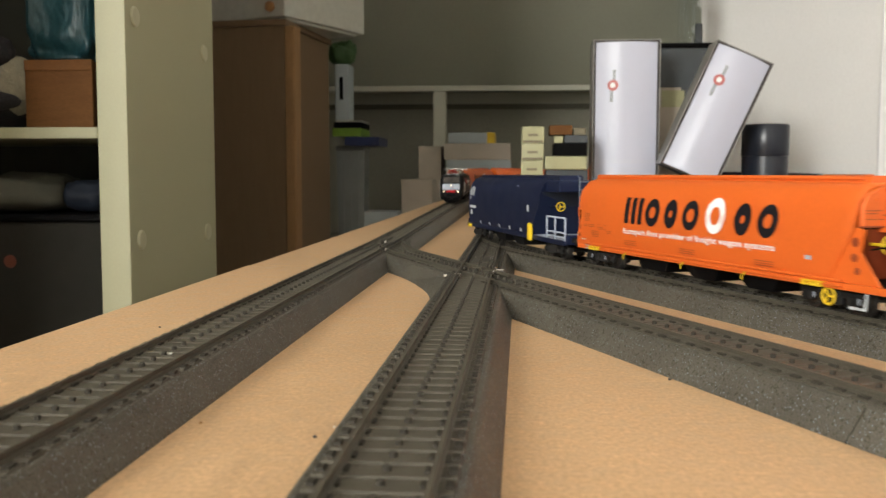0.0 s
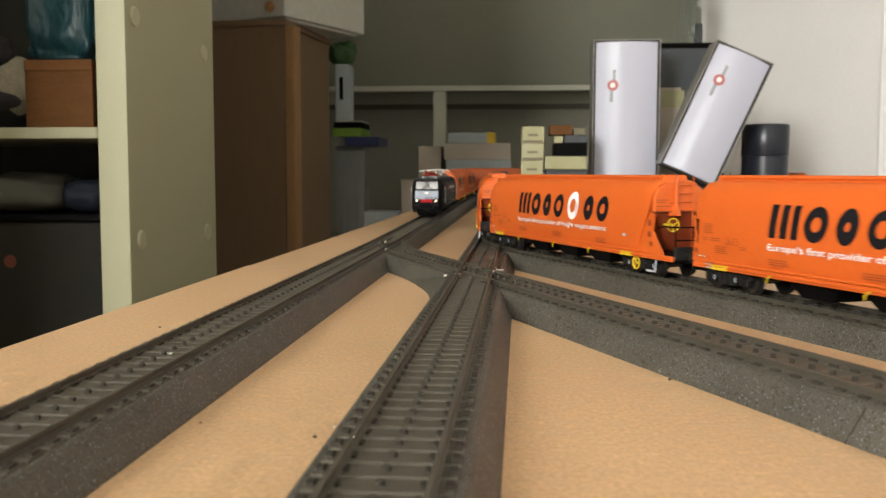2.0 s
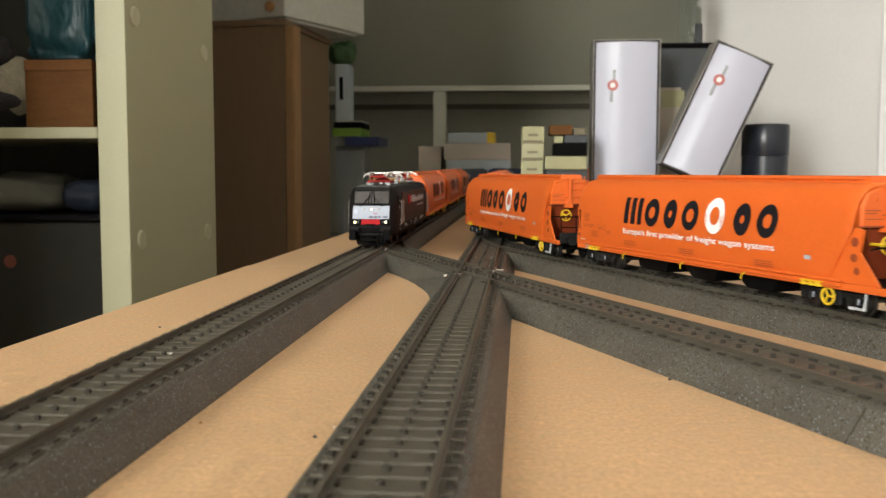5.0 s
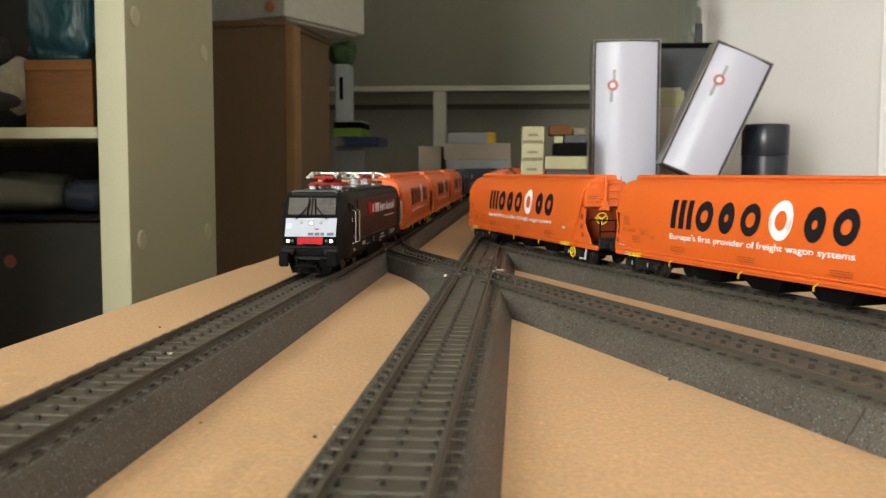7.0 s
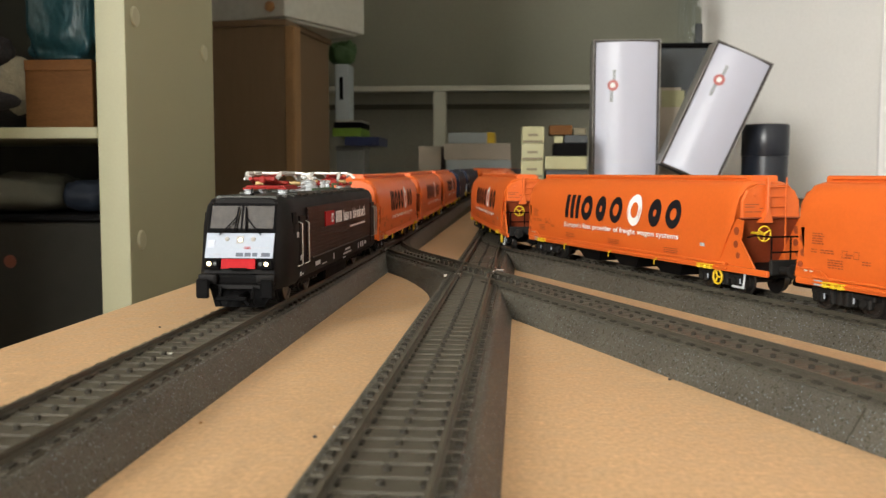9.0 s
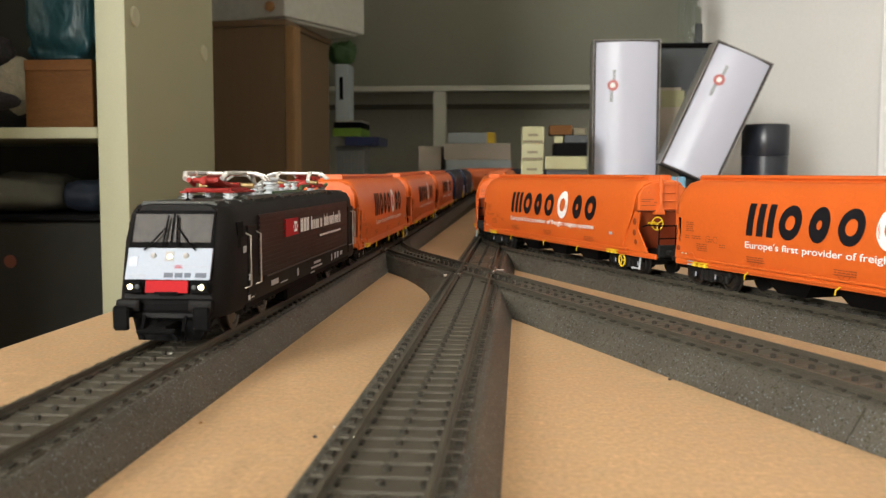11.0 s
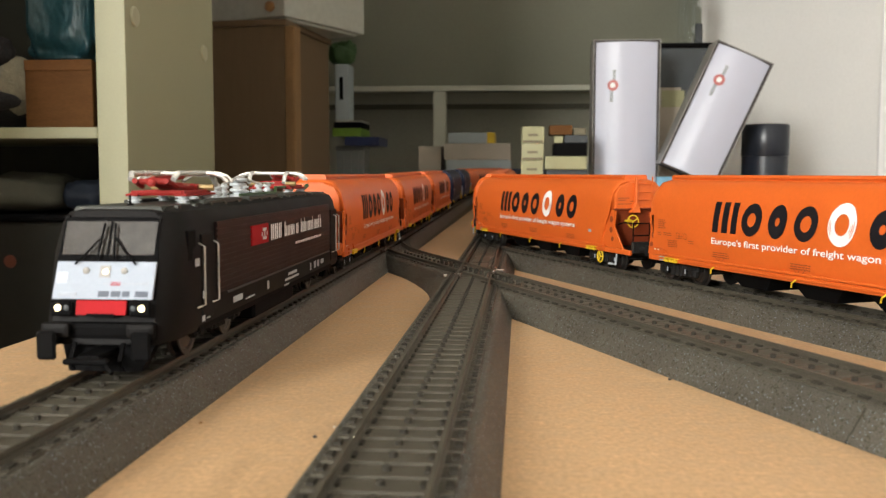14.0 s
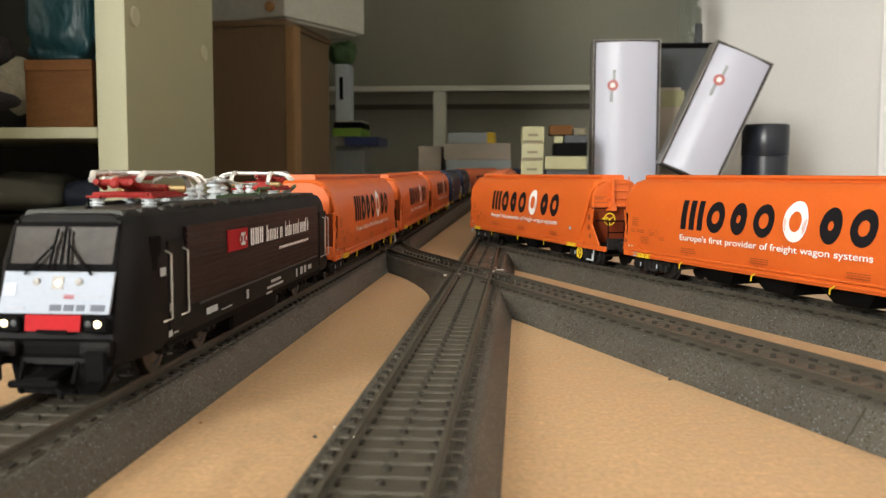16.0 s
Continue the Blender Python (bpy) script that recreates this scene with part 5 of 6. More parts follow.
    F = 0.01785
    drape(bm, [(-0.0260, 0.0282, -0.0215, 0.0292, 0), (-0.0260, 0.0310, -0.0215, 0.0320, 0), (-0.0243, 0.0282, -0.0232, 0.0320, 0), (-0.0272, 0.0295, -0.0262, 0.0307, 0), (-0.0213, 0.0295, -0.0203, 0.0307, 0)], flat=F)
    for x0, w, tall in ((-0.0160, 0.0150, "111"), (0.0020, 0.0215, "10000"), (0.0265, 0.0365, "1010000100011")):
        n = len(tall)
        for i, high in enumerate(tall):
            q = x0 + w * i / n
            drape(bm, [(q, 0.0274, q + w / n * 0.34, 0.0326 if high == "1" else 0.0311, 0)], flat=F)
            if i % 4 != 3:
                drape(bm, [(q + w / n * 0.46, 0.0274, q + w / n * 0.78, 0.0326 if n == 3 else 0.0311, 0)], flat=F)
    for i in range(16):
        drape(bm, [(0.0180 + i * 0.0028, 0.0236, 0.0201 + i * 0.0028, 0.0245, 0)], flat=F)
    tagged(part("inscription", bm, M_WHITE, car, "white inscription bars"), kind="stuff")
    bm = B()
    for x0, x1, z0, z1 in ((-0.0555, -0.0460, 0.0118, 0.0136), (-0.0430, -0.0330, 0.0112, 0.0116), (-0.0185, -0.0160, 0.0112, 0.0140), (0.0100, 0.0230, 0.0128, 0.0138), (0.0050, 0.0260, 0.0112, 0.0120), (0.0040, 0.0110, 0.0096, 0.0102), (0.0450, 0.0475, 0.0110, 0.0140), (0.0520, 0.0560, 0.0112, 0.0140), (0.0580, 0.0620, 0.0112, 0.0140), (0.0650, 0.0710, 0.0118, 0.0136), (-0.0870, -0.0835, 0.0255, 0.0275), (-0.0815, -0.0795, 0.0165, 0.0185), (-0.0825, -0.0800, 0.0105, 0.0120), (-0.0790, -0.0760, 0.0108, 0.0112)):
        drape(bm, [(x0, z0, x1, z1, 0)], flat=0.0170)
    tagged(part("inscription", bm, M_INSUL, car, "small pale inscription bars"), kind="stuff")
    bogie(car, -0.057, 0.0333, 0.0072, heavy=True)
    bogie(car, 0.057, 0.0333, 0.0072, heavy=True)
    part("equipment_box", box(B(), -0.026, 0.026, -0.0150, 0.0150, 0.0025, 0.0095, 0.0010), M_BLACK, car)
    return car


LOCO = locomotive()
# the rear cab reaches a little further back than the front one
for ob in LOCO.children_recursive:
    if not ob.name.startswith("wheelset"):
        for v in ob.data.vertices:
            v.co.x += 0.009 * min(1.0, max(0.0, (v.co.x - 0.0780) / 0.0060))
ORANGE = hopper_wagon()
BLUE = blue_wagon()
# its platform end is the longer one
for ob in BLUE.children_recursive:
    if ob.name.startswith("wheelset"):
        ob.location.x += 0.007 if ob.location.x > 0.05 else 0.0
        continue
    for v in ob.data.vertices:
        v.co.x += 0.007 * min(1.0, max(0.0, (v.co.x - 0.0500) / 0.0100))
LEFT_CARS, RIGHT_CARS = [], []
HALF_O, HALF_B = 0.086, 0.078
for i, kind_of in enumerate("OOOBBO"):
    src = ORANGE if kind_of == "O" else BLUE
    c = src if i in (0, 3) else copy_thing(src, pose(0, 0, 0))
    LEFT_CARS.append((c, 0.3425 + 0.2405 * i, HALF_O if kind_of == "O" else HALF_B))
for k in range(-5, 2):
    src = BLUE if k == -5 else ORANGE
    off = (k + 1) * 0.2435 - 0.0145 + (0.010 if k == -5 else 0.0)
    RIGHT_CARS.append((copy_thing(src, pose(0, 0, 0)), off, HALF_B if k == -5 else HALF_O))


# ---------------------------------------------------------------- shelf unit beside the table
def shelf_unit():
    u = thing("shelf_unit", pose(-0.40, 0.937, FLOOR_Z), "tall cream laminate shelf unit with plastic screw caps", "shelf unit")
    h = 2.2
    part("side_panel", box(B(), -0.0315, 0, 0, 0.275, 0, h, 0.0012, 2), M_SHELF, u)
    part("side_panel", box(B(), -0.90, -0.868, 0, 0.275, 0, h, 0.0012, 2), M_SHELF, u)
    part("back_panel", box(B(), -0.867, -0.0325, 0.268, 0.275, 0, h), M_GREYCLOTH, u)
    for z in (0.05, 0.45, 0.846, 1.25, 1.65, 2.1):
        part("shelf_board", box(B(), -0.867, -0.0325, 0.002, 0.266, z, z + 0.0115, 0.0008), M_SHELF, u)
    for y, z in ((0.024, 0.222), (0.238, 0.211), (0.028, -0.010), (0.240, -0.014)):
        part("screw_cap", lathe(B(), (0, y, z - FLOOR_Z), (1, 0, 0), [(0.0105, -0.001), (0.0105, 0.0010), (0.0095, 0.0022), (0.004, 0.0027)], 20), M_CAP, u, "round cream plastic cap", smooth=True)


shelf_unit()
SH = FLOOR_Z + 0.8575
dr = thing("wooden_drawer_box", pose(-0.496, 0.985, SH), "orange-brown wooden box standing on a shelf", "wooden box")
part("body", box(B(), -0.033, 0.040, 0, 0.18, 0, 0.072, 0.001), M_DRAWER, dr)
part("front", box(B(), -0.034, 0.041, -0.006, 0.0, 0, 0.0735, 0.001), M_DRAWER, dr)
part("rim", box(B(), -0.034, 0.041, -0.007, -0.0061, 0.062, 0.0735, 0.0003), M_DRAWER, dr)


def soft_lump(name, m, dims, material, label, category, seed, rough=0.25, n=18, square=0.7):
    """A slack fabric shape with folds."""
    bm = B()
    bmesh.ops.create_uvsphere(bm, u_segments=n * 2, v_segments=n, radius=1.0)
    for v in bm.verts:
        q = v.co * 1.7 + Vector((seed, seed * 0.7, 0))
        d = 1 + rough * noise.noise(q) + rough * 0.5 * noise.noise(q * 2.7)
        s = [math.copysign(abs(c) ** square, c) for c in v.co]
        v.co = Vector((s[0] * dims[0] / 2, s[1] * dims[1] / 2, max(0, (s[2] + 1) * dims[2] / 2))) * d
        v.co.z = max(0.0, v.co.z)
    ob = new(name, mesh_of(bm, material, True, 80))
    ob.matrix_world = m
    return tagged(ob, label, category)


soft_lump("fabric_bag", pose(-0.505, 1.07, SH + 0.0736), (0.084, 0.14, 0.15), M_TEAL, "crumpled shiny teal fabric bag on a wooden box", "bag", 3.0, 0.16, 30, 0.34)
pl = thing("plush_toy", pose(-0.565, 1.02, SH), "black and white plush toy lying on a shelf", "plush toy")
for nm, c, r, mt in (("plush_body", (-0.01, 0, 0.022), (0.045, 0.05, 0.022), M_PLUSHB), ("plush_head", (0.014, -0.02, 0.046), (0.026, 0.03, 0.034), M_PLUSHW), ("plush_patch", (0.004, -0.045, 0.030), (0.028, 0.014, 0.010), M_PLUSHB), ("plush_patch", (0.0, -0.035, 0.082), (0.020, 0.022, 0.018), M_PLUSHB)):
    bm = B()
    bmesh.ops.create_uvsphere(bm, u_segments=20, v_segments=12, radius=1.0)
    for v in bm.verts:
        v.co = Vector((v.co.x * r[0] + c[0], v.co.y * r[1] + c[1], v.co.z * r[2] + c[2])) + v.co * 0.003 * noise.noise(v.co * 3)
    part(nm, bm, mt, pl, smooth=True)
crate = thing("storage_crate", pose(-0.52, 0.96, FLOOR_Z + 0.4615), "black plastic crate standing in the shelf unit", "crate")
part("body", box(B(), -0.13, 0.083, 0, 0.23, 0, 0.298, 0.004, 2), M_BLACKCRATE, crate)
part("rim", box(B(), -0.134, 0.086, -0.006, 0.234, 0.298, 0.3045, 0.002), M_BLACK, crate)
# Dull red disc, not emitting, painted for a faint reddish glow.
part("sticker", lathe(B(), (-0.022, -0.0005, 0.255), (0, -1, 0), [(0.007, 0), (0.007, 0.001)], 14), M_REDGLOW, crate, "round dull red disc painted as a faint glow")
soft_lump("folded_cloth", pose(-0.555, 1.03, FLOOR_Z + 0.7661), (0.11, 0.12, 0.042), M_OLIVECLOTH, "grey-green folded cloth lying on a crate", "cloth", 7.0, 0.2)
soft_lump("folded_cloth", pose(-0.478, 1.04, FLOOR_Z + 0.7661), (0.06, 0.10, 0.038), M_NAVY, "dark blue folded cloth lying on a crate", "cloth", 9.0, 0.15)

# ---------------------------------------------------------------- brown cabinet with a white box on it
cb = thing("cabinet", pose(-0.499, 2.0, FLOOR_Z, 0, 0, -6), "tall dark brown veneered cabinet", "cabinet")
ch = 0.386 - FLOOR_Z
part("body", box(B(), -0.60, -0.001, 0.004, 0.30, 0, ch - 0.014, 0.002), M_CABINET, cb)
part("door", box(B(), -0.598, -0.0012, -0.0115, 0.002, 0.05, ch - 0.0142, 0.001), M_CABINET, cb)
part("top_board", box(B(), -0.61, 0.004, -0.016, 0.31, ch - 0.0135, ch, 0.003, 2), M_CABINET, cb)
part("corner_post", box(B(), -0.0008, 0.022, -0.012, 0.028, 0, ch - 0.014, 0.004, 2), M_CABEDGE, cb, "lighter brown rounded corner post")
wb = thing("white_chest", pose(-0.500, 1.99, 0.3925, 0, 0, -23.4), "white wooden chest with a round knob on a cabinet", "chest")
part("body", box(B(), -0.45, 0, 0, 0.31, 0, 0.16, 0.002), M_WHITEP, wb)
part("foot", box(B(), -0.44, -0.01, 0.02, 0.29, -0.0063, 0.0, 0.001), M_WHITEP, wb)
part("knob", lathe(B(), (-0.030, 0.0, 0.020), (0, -1, 0), [(0.004, 0), (0.005, 0.006), (0.0115, 0.010), (0.011, 0.016), (0.006, 0.019)], 18), M_KNOB, wb, "turned brown wooden knob", smooth=True)

# ---------------------------------------------------------------- things in the recess
RF = -0.15


def stacked(name, x0, x1, z0, z1, y, depth, material, label, category, bev=0.002):
    return solid(name, pose((x0 + x1) / 2, y + depth / 2, z0), (x1 - x0, depth, z1 - z0), material, label, category, bev)


bn = thing("plastic_bin", pose(-0.461, 2.58, RF), "tall frosted plastic bin with a loose lid", "bin")
bm = B()
loft(bm, [[(sx * w, sy * w, z) for sx, sy in ((-1, -1), (1, -1), (1, 1), (-1, 1))] for w, z in ((0.034, 0), (0.039, 0.272))])
part("body", bm, M_BINP, bn)
part("rim", box(B(), -0.042, 0.042, -0.042, 0.042, 0.2725, 0.284, 0.003), M_BINP, bn)
for q in (-0.02, 0.0, 0.02):
    part("rib", box(B(), q - 0.002, q + 0.002, -0.0410, -0.0385, 0.02, 0.26), M_BINP, bn)
stacked("folder", -0.470, -0.376, 0.1345, 0.158, 2.50, 0.16, M_BLUEP, "blue plastic folder lying across a bin", "folder")
stacked("tray", -0.503, -0.424, 0.1585, 0.181, 2.50, 0.14, M_LIME, "lime green plastic tray stacked on a folder", "tray")
stacked("booklet", -0.499, -0.424, 0.1815, 0.197, 2.50, 0.14, M_BLACK, "black booklet lying on a green tray", "booklet")
stacked("booklet", -0.495, -0.424, 0.1975, 0.202, 2.50, 0.13, M_WHITEP, "white booklet lying on a black one", "booklet")
ap = thing("wall_unit", pose(-0.480, 2.52, 0.2025), "small pale grey appliance with a dark slot", "appliance")
part("body", box(B(), -0.019, 0.019, 0, 0.08, 0, 0.150, 0.004, 2), M_CARD3, ap)
part("slot", box(B(), -0.006, 0.004, -0.001, 0.0, 0.055, 0.115, 0.0002), M_BLACK, ap)
soft_lump("green_cloth", pose(-0.485, 2.56, 0.3526), (0.07, 0.06, 0.06), M_GREEN, "dark green cloth bundle on an appliance", "cloth", 5.0)
stacked("storage_box", -0.433, -0.332, RF, -0.044, 2.55, 0.12, M_CARD3, "low grey storage box on the recess floor", "box")
stacked("storage_box", -0.330, -0.244, RF, 0.044, 2.60, 0.14, M_CARD2, "grey-brown printed carton on the recess floor", "box")
stacked("storage_box", -0.302, -0.234, RF, 0.141, 2.78, 0.16, M_CARD2, "upright pinkish carton behind a post", "box")
stacked("storage_box", -0.216, -0.029, RF, 0.100, 2.75, 0.2, M_CARD3, "grey-blue carton at the bottom of a pile", "box")
stacked("storage_box", -0.223, -0.029, 0.1005, 0.148, 2.75, 0.2, M_CARD2, "wide pinkish carton in a pile", "box")
lb = thing("storage_box", pose(-0.1435, 2.75, 0.1485), "flat pale blue box with a yellow end on a pile", "box")
part("body", box(B(), -0.0675, 0.045, 0, 0.16, 0, 0.030, 0.001), M_CARD3, lb)
part("end_cap", box(B(), 0.0453, 0.0685, -0.001, 0.161, 0, 0.0305, 0.001), M_YELLOW, lb, "yellow end cap")

# ---------------------------------------------------------------- boxes standing on the table
for i in range(5):
    z = i * 0.0270
    bx = thing("card_box", pose(0.0185 + 0.0008 * math.sin(i * 2.1), 1.50, z, 0, 0, 2 * math.sin(i * 1.7)), "small cream card box in a stack on the board", "box", "stack of cream boxes")
    part("body", box(B(), -0.0175, 0.0175, 0, 0.09, 0, 0.0267, 0.0006), M_CARD, bx)
    part("print_band", box(B(), -0.0160, 0.0160, -0.0004, 0.0, 0.0010, 0.0048), M_CARDLINE, bx)
    part("print_band", box(B(), -0.0080, 0.0080, -0.0004, 0.0, 0.0115, 0.0150), M_CARDLINE, bx)
for z, mt, lbx in ((0.0, M_DARKBOX, "dark slate carton on the board under other boxes"), (0.0335, M_DARKBOX, "dark slate carton stacked on another")):
    stacked("carton", 0.040, 0.106, z, z + 0.033, 1.505, 0.10, mt, lbx, "box")
stacked("carton", 0.038, 0.104, 0.0670, 0.0880, 1.50, 0.10, M_CARD, "flat cream carton on dark cartons", "box")
cl = thing("toolbox", pose(0.078, 1.50, 0.0882), "small black open toolbox with odds and ends", "toolbox")
part("body", box(B(), -0.026, 0.026, 0, 0.07, 0, 0.020, 0.001), M_BLACK, cl)
part("tray", box(B(), -0.010, 0.027, 0.002, 0.06, 0.0202, 0.033, 0.001), M_DARKBOX, cl)
part("pale_insert", box(B(), -0.026, -0.012, -0.002, 0.05, 0.0202, 0.031, 0.001), M_CARD, cl, "pale card insert")
stacked("carton", 0.045, 0.081, 0.1216, 0.137, 1.51, 0.05, M_DRAWER, "small orange-brown carton on a toolbox", "box")
stacked("carton", 0.083, 0.103, 0.1216, 0.1330, 1.52, 0.03, M_CARDLINE, "small dull brown carton on a toolbox", "box")
stacked("packet", 0.212, 0.256, 0.0, 0.0560, 1.495, 0.018, M_SKYBLUE, "small sky-blue packet standing before a low case", "packet")


def model_box(m, w, h, d, label):
    """A white-fronted presentation box with dark rims and clear sides."""
    b = thing("presentation_box", m, label, "packaging box", "white presentation boxes")
    bm = B()
    for x0, x1, z0, z1 in ((-w / 2, w / 2, 0, 0.003), (-w / 2, w / 2, h - 0.003, h), (-w / 2, -w / 2 + 0.003, 0.003, h - 0.003), (w / 2 - 0.003, w / 2, 0.003, h - 0.003)):
        box(bm, x0, x1, 0, 0.006, z0, z1, 0.0005)
    part("rim", bm, M_BOXRIM, b)
    bm = B()
    for x0, x1, z0, z1 in ((-w / 2 - 0.0012, w / 2 + 0.0012, h, h + 0.0012), (-w / 2 - 0.0012, -w / 2, 0, h), (w / 2, w / 2 + 0.0012, 0, h)):
        box(bm, x0, x1, -0.001, d - 0.002, z0, z1)
    part("sleeve", bm, M_BOXEDGE, b, "thin grey card sleeve")
    bm = B()
    n = 16
    pr = [(-w / 2 + 0.0032 + (w - 0.0064) * i / n, -0.0120 * math.sin(math.pi * i / n)) for i in range(n + 1)]
    loft(bm, [[(x, y + 0.004, z) for x, y in pr] + [(w / 2 - 0.0032, 0.0055, z), (-w / 2 + 0.0032, 0.0055, z)] for z in (0.0032, h - 0.0032)])
    part("front_card", bm, M_BOXWHITE, b, "glossy white bowed front card", smooth=True)
    part("back_tray", box(B(), -w / 2 + 0.002, w / 2 - 0.002, 0.0062, 0.010, 0.002, h - 0.002, 0.001), M_BOXRIM, b)
    part("side_card", box(B(), -w / 2 + 0.001, w / 2 - 0.001, 0.0102, d, 0.001, h - 0.001, 0.001), M_DARKBOX, b)
    # printed emblem, laid on the bowed card
    ex, ez = -w / 2 + w * 0.29, h * 0.735

    def bow(px):
        return 0.004 - 0.0120 * math.sin(math.pi * (px + w / 2 - 0.0032) / (w - 0.0064))

    def stamp(name, x0, x1, z0, z1, material, label):
        bm = B()
        hexa(bm, [(x0, bow(x0) - 0.0006, z0), (x1, bow(x1) - 0.0006, z0), (x1, bow(x1) - 0.0006, z1), (x0, bow(x0) - 0.0006, z1)], [(x0, bow(x0) + 0.0004, z0), (x1, bow(x1) + 0.0004, z0), (x1, bow(x1) + 0.0004, z1), (x0, bow(x0) + 0.0004, z1)])
        part(name, bm, material, b, label)
    tilt = Vector((bow(ex + 0.001) - bow(ex - 0.001), -0.002, 0))
    part("emblem_disc", lathe(B(), (ex, bow(ex), ez), tilt, [(0.0090, -0.001), (0.0090, 0.0012), (0.0085, 0.0013)], 24), M_EMBLEM, b, "pale red emblem disc")
    part("emblem_disc", lathe(B(), Vector((ex, bow(ex), ez)) + tilt.normalized() * 0.0012, tilt, [(0.0042, 0), (0.0042, 0.0005), (0.0040, 0.0006)], 18), M_WHITE, b, "pale middle of an emblem")
    for k in range(6):
        stamp("emblem_bar", ex - 0.0048, ex + 0.0004, ez - 0.0270 + k * 0.0032, ez - 0.0250 + k * 0.0032, M_PALEGREY, "grey inscription bar")
        stamp("emblem_bar", ex - 0.0004, ex + 0.0046, ez + 0.0082 + k * 0.0030, ez + 0.0100 + k * 0.0030, M_PALEGREY, "grey inscription bar")
    return b


model_box(pose(0.174, 1.60, 0.0, 0, 0, 0), 0.108, 0.281, 0.07, "upright white presentation box with dark rim on the board")
case = solid("low_case", pose(0.305, 1.60, 0.0), (0.13, 0.09, 0.0382), M_DARKBOX, "low black case lying on the board", "case", 0.003)
model_box(Matrix.Translation((0.2680, 1.55, 0.0580)) @ Euler((0, radians(24.0), 0)).to_matrix().to_4x4(), 0.0945, 0.2135, 0.07, "white presentation box leaning against a black tin")
can = thing("tin_can", pose(0.417, 1.66, 0.0), "black glossy cylindrical tin with a banded lid", "tin")
part("body", lathe(B(), (0, 0, 0), (0, 0, 1), [(0.036, 0), (0.038, 0.002), (0.038, 0.090), (0.0375, 0.0905)], 40), M_CAN, can, smooth=True)
part("lid", lathe(B(), (0, 0, 0.0908), (0, 0, 1), [(0.0386, 0), (0.0392, 0.001), (0.0392, 0.050), (0.037, 0.0535), (0.02, 0.054)], 40), M_CAN, can, smooth=True)
dk = thing("model_case", pose(0.292, 1.74, 0.0, 0, 0, 0), "tall dark slate model case standing behind white boxes", "case")
part("body", box(B(), -0.046, 0.052, 0, 0.06, 0, 0.286, 0.004, 2), M_DARKBOX, dk)
part("lid", box(B(), -0.050, 0.056, -0.004, 0.064, 0.2862, 0.294, 0.002), M_BLACK, dk)
part("paper_insert", box(B(), -0.044, -0.006, -0.002, 0.0, 0.05, 0.215), M_CARD2, dk, "pale brown paper insert")
part("paper_insert", box(B(), -0.040, 0.0, -0.003, -0.0021, 0.180, 0.210), M_CARD, dk, "cream paper strip")
sl = thing("plastic_sleeves", pose(0.364, 2.12, 0.0), "tall crumpled clear plastic sleeves standing on the board", "plastic sleeve")
rnd = random.Random(12)
for x0, x1, dy, top in ((-0.026, -0.004, 0.0, 0.60), (-0.012, 0.014, 0.012, 0.55), (0.004, 0.024, -0.008, 0.50)):
    rows = []
    for i in range(25):
        z = top * i / 24
        j = [rnd.uniform(-0.003, 0.003) for _ in range(5)]
        rows.append([(x0 + (x1 - x0) * k / 4 + j[k] * 0.6, dy + j[k] - 0.003 * (k % 2), z) for k in range(5)] + [(x0 + (x1 - x0) * k / 4 + j[k] * 0.6, dy + j[k] - 0.003 * (k % 2) + 0.0008, z) for k in range(4, -1, -1)])
    part("sleeve", loft(B(), rows), M_BLISTER, sl, "crumpled clear plastic sheet", smooth=True)
part("clip", box(B(), 0.010, 0.026, -0.014, -0.0095, 0.33, 0.385, 0.002), M_DARKBOX, sl, "dark grey clip")


# ---------------------------------------------------------------- motion
def smooth_table(rows):
    """A smooth, never overshooting curve through (time, value)."""
    ts, vs = [r[0] for r in rows], [r[1] for r in rows]
    sl = [(vs[i + 1] - vs[i]) / (ts[i + 1] - ts[i]) for i in range(len(ts) - 1)]
    tg = [sl[0]] + [0.0 if a * b <= 0 else 2 * a * b / (a + b) for a, b in zip(sl, sl[1:])] + [sl[-1]]

    def value(t):
        i = max(k for k in range(len(ts) - 1) if ts[k] <= t + 1e-9)
        h = ts[i + 1] - ts[i]
        u = (t - ts[i]) / h
        return (vs[i] * (1 + 2 * u) * (1 - u) ** 2 + tg[i] * h * u * (1 - u) ** 2 + vs[i + 1] * u * u * (3 - 2 * u) - tg[i + 1] * h * u * u * (1 - u))
    return value


LOCO_Y = smooth_table([(0.0, 1.3625), (0.5, 1.2642), (1.0, 1.1753), (1.5, 1.0870), (2.0, 1.0050), (2.5, 0.9310), (3.0, 0.8620), (3.5, 0.7970), (4.0, 0.7370), (4.2, 0.7140), (6.3, 0.4970), (6.5, 0.4805), (7.0, 0.4437), (7.5, 0.4095), (8.0, 0.3805), (8.5, 0.3540), (9.0, 0.3285), (9.2, 0.3195), (11.5, 0.2495), (12.0, 0.2438), (12.5, 0.2379), (13.0, 0.2318), (13.5, 0.2252), (14.0, 0.2178), (14.5, 0.2102), (15.0, 0.2030), (15.5, 0.1978), (16.0, 0.1942)])
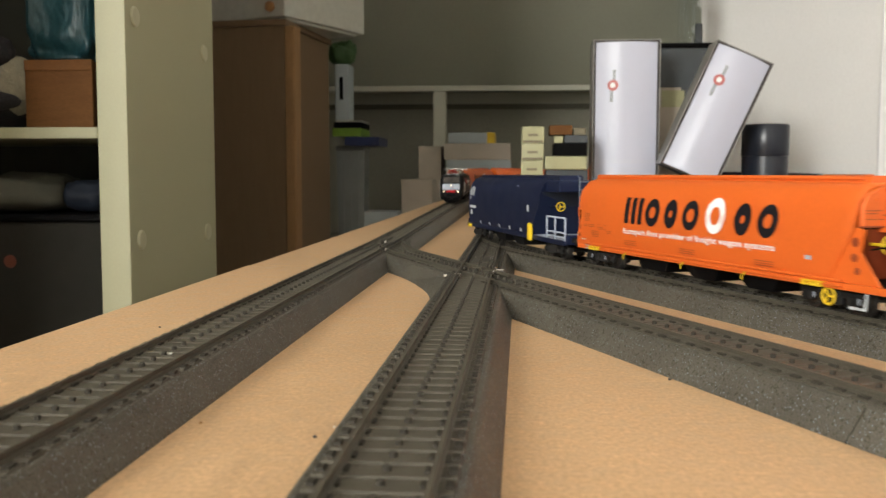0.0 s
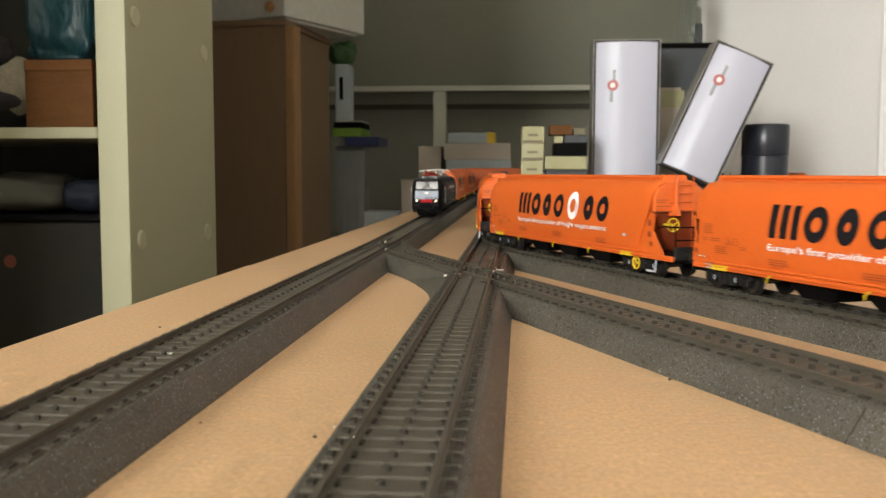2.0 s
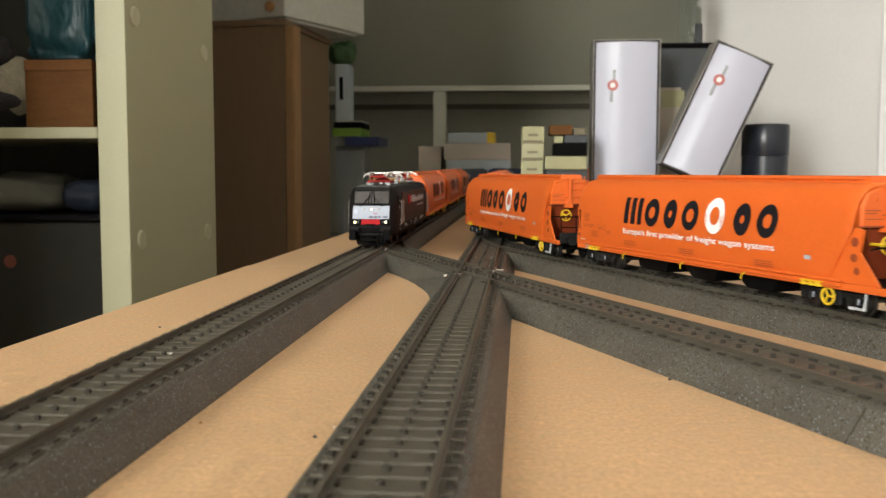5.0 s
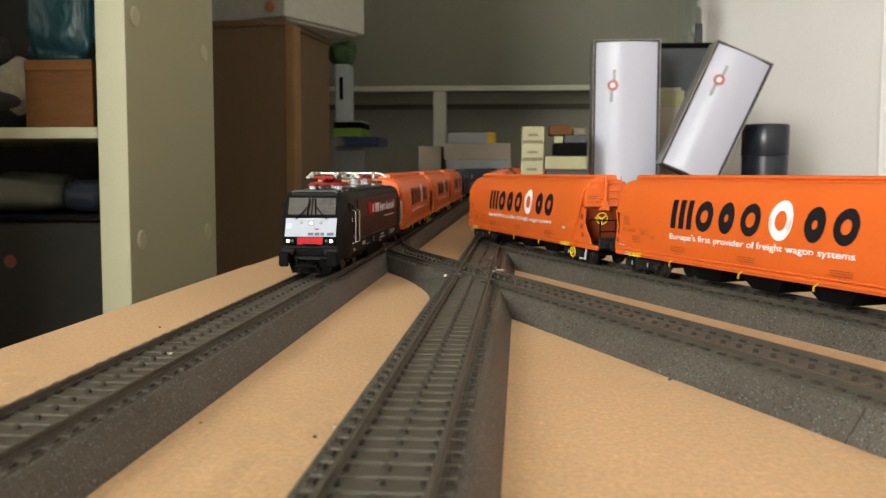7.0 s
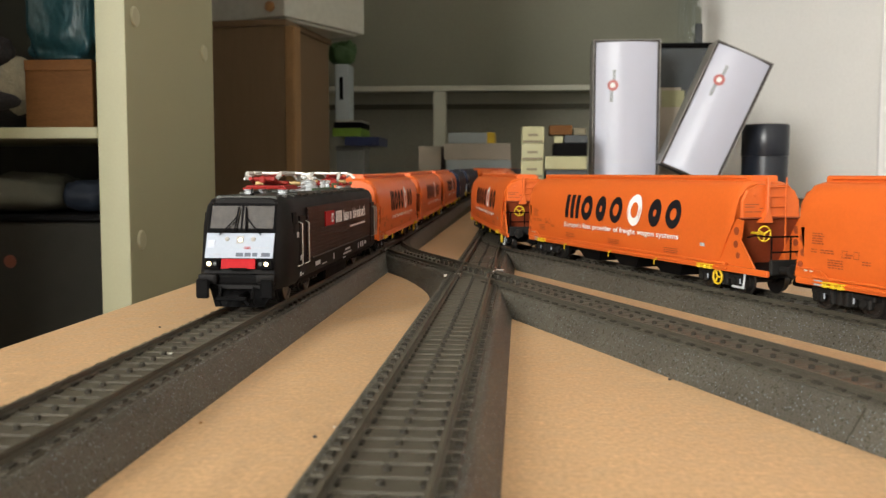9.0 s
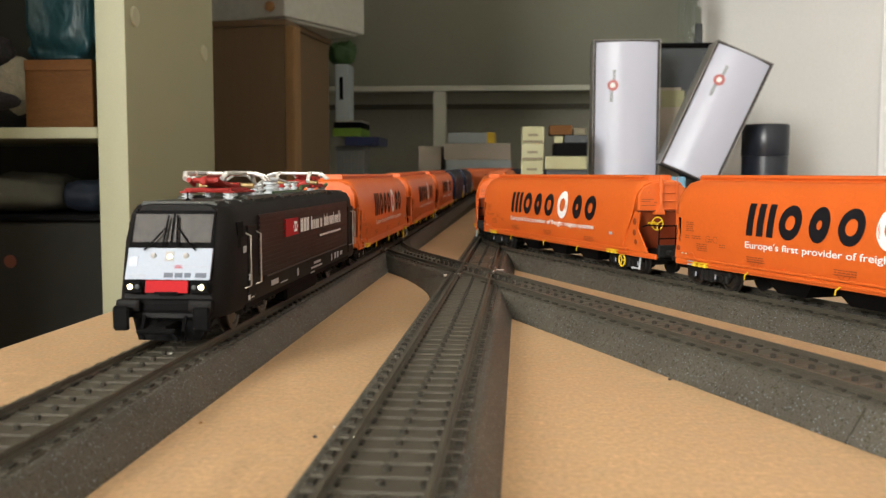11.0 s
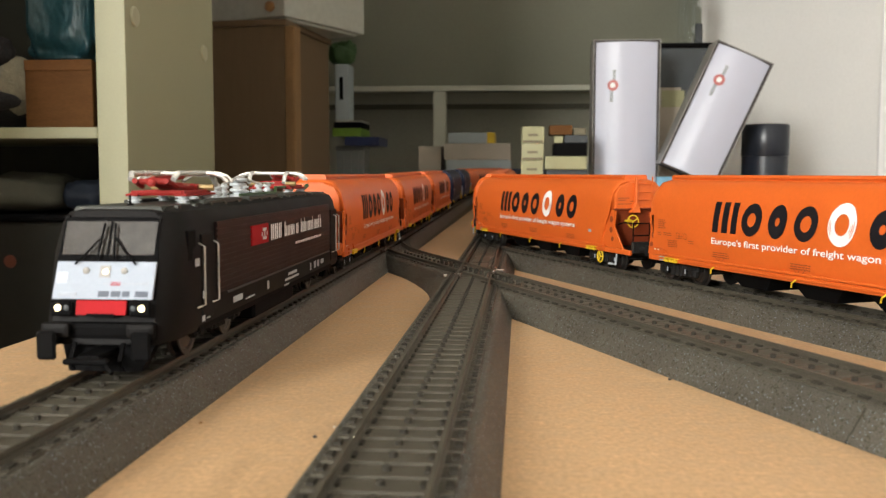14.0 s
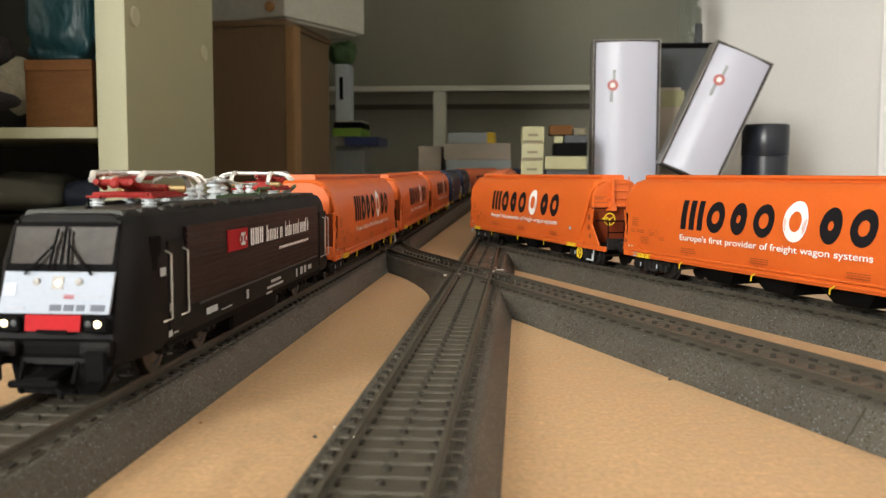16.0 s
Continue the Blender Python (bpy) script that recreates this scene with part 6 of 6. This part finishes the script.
TAIL_S = smooth_table([(0.0, 0.3938), (0.9, 0.2238), (1.0, 0.2044), (1.5, 0.1100), (2.0, 0.0175), (2.5, -0.0606), (3.0, -0.1267), (3.5, -0.1795), (4.0, -0.2270), (4.2, -0.2471), (6.5, -0.5000), (7.0, -0.5383), (7.5, -0.5688), (8.0, -0.5958), (8.5, -0.6213), (9.0, -0.6463), (9.2, -0.6558), (11.3, -0.7323), (11.5, -0.7338), (12.5, -0.7341), (13.0, -0.7355), (13.5, -0.7411), (14.0, -0.7497), (14.5, -0.7595), (15.0, -0.7670), (15.5, -0.7715), (16.0, -0.7736)])
TIMES = [i * 0.25 for i in range(65)]


def seat(path, c, half):
    """The pose of a car whose bogies stand at c - half and c + half of a track."""
    a, b = path(c - half), path(c + half)
    up = Vector((0, 0, RAIL_TOP))
    d = b - a
    return Matrix.Translation((a + b) / 2 + up) @ Euler((0, -math.atan2(d.z, d.xy.length), math.atan2(d.y, d.x))).to_matrix().to_4x4()


def rolling(value, r):
    """Times and angles of a wheel of radius r that rolls with its train; each step turns by less than 80 degrees."""
    rows, last = [(0.0, 0.0)], 0.0
    for i in range(1, 481):
        a = (value(i / 30) - value(0.0)) / r
        b = (value(min(16.0, (i + 1) / 30)) - value(0.0)) / r
        if abs(b - last) > radians(78) or i == 480:
            rows.append((i / 30, a))
            last = a
    return rows


def turn_wheels(car, rows):
    for ob in car.children_recursive:
        if ob.name.startswith("wheelset"):
            at = Matrix.Translation(ob.location)
            walk(ob, [(t, at @ Matrix.Rotation(a, 4, 'Y')) for t, a in rows])


def motions():
    walk(LOCO, [(t, seat(long_left, LOCO_Y(t) + 0.104, 0.057)) for t in TIMES])
    turn_wheels(LOCO, rolling(LOCO_Y, 0.0072))
    for car, off, half in LEFT_CARS:
        walk(car, [(t, seat(long_left, LOCO_Y(t) + off, half)) for t in TIMES])
        turn_wheels(car, rolling(LOCO_Y, 0.0053))
    for car, off, half in RIGHT_CARS:
        walk(car, [(t, seat(long_right, TAIL_S(t) + off, half)) for t in TIMES])
        turn_wheels(car, rolling(TAIL_S, 0.0053))


motions()
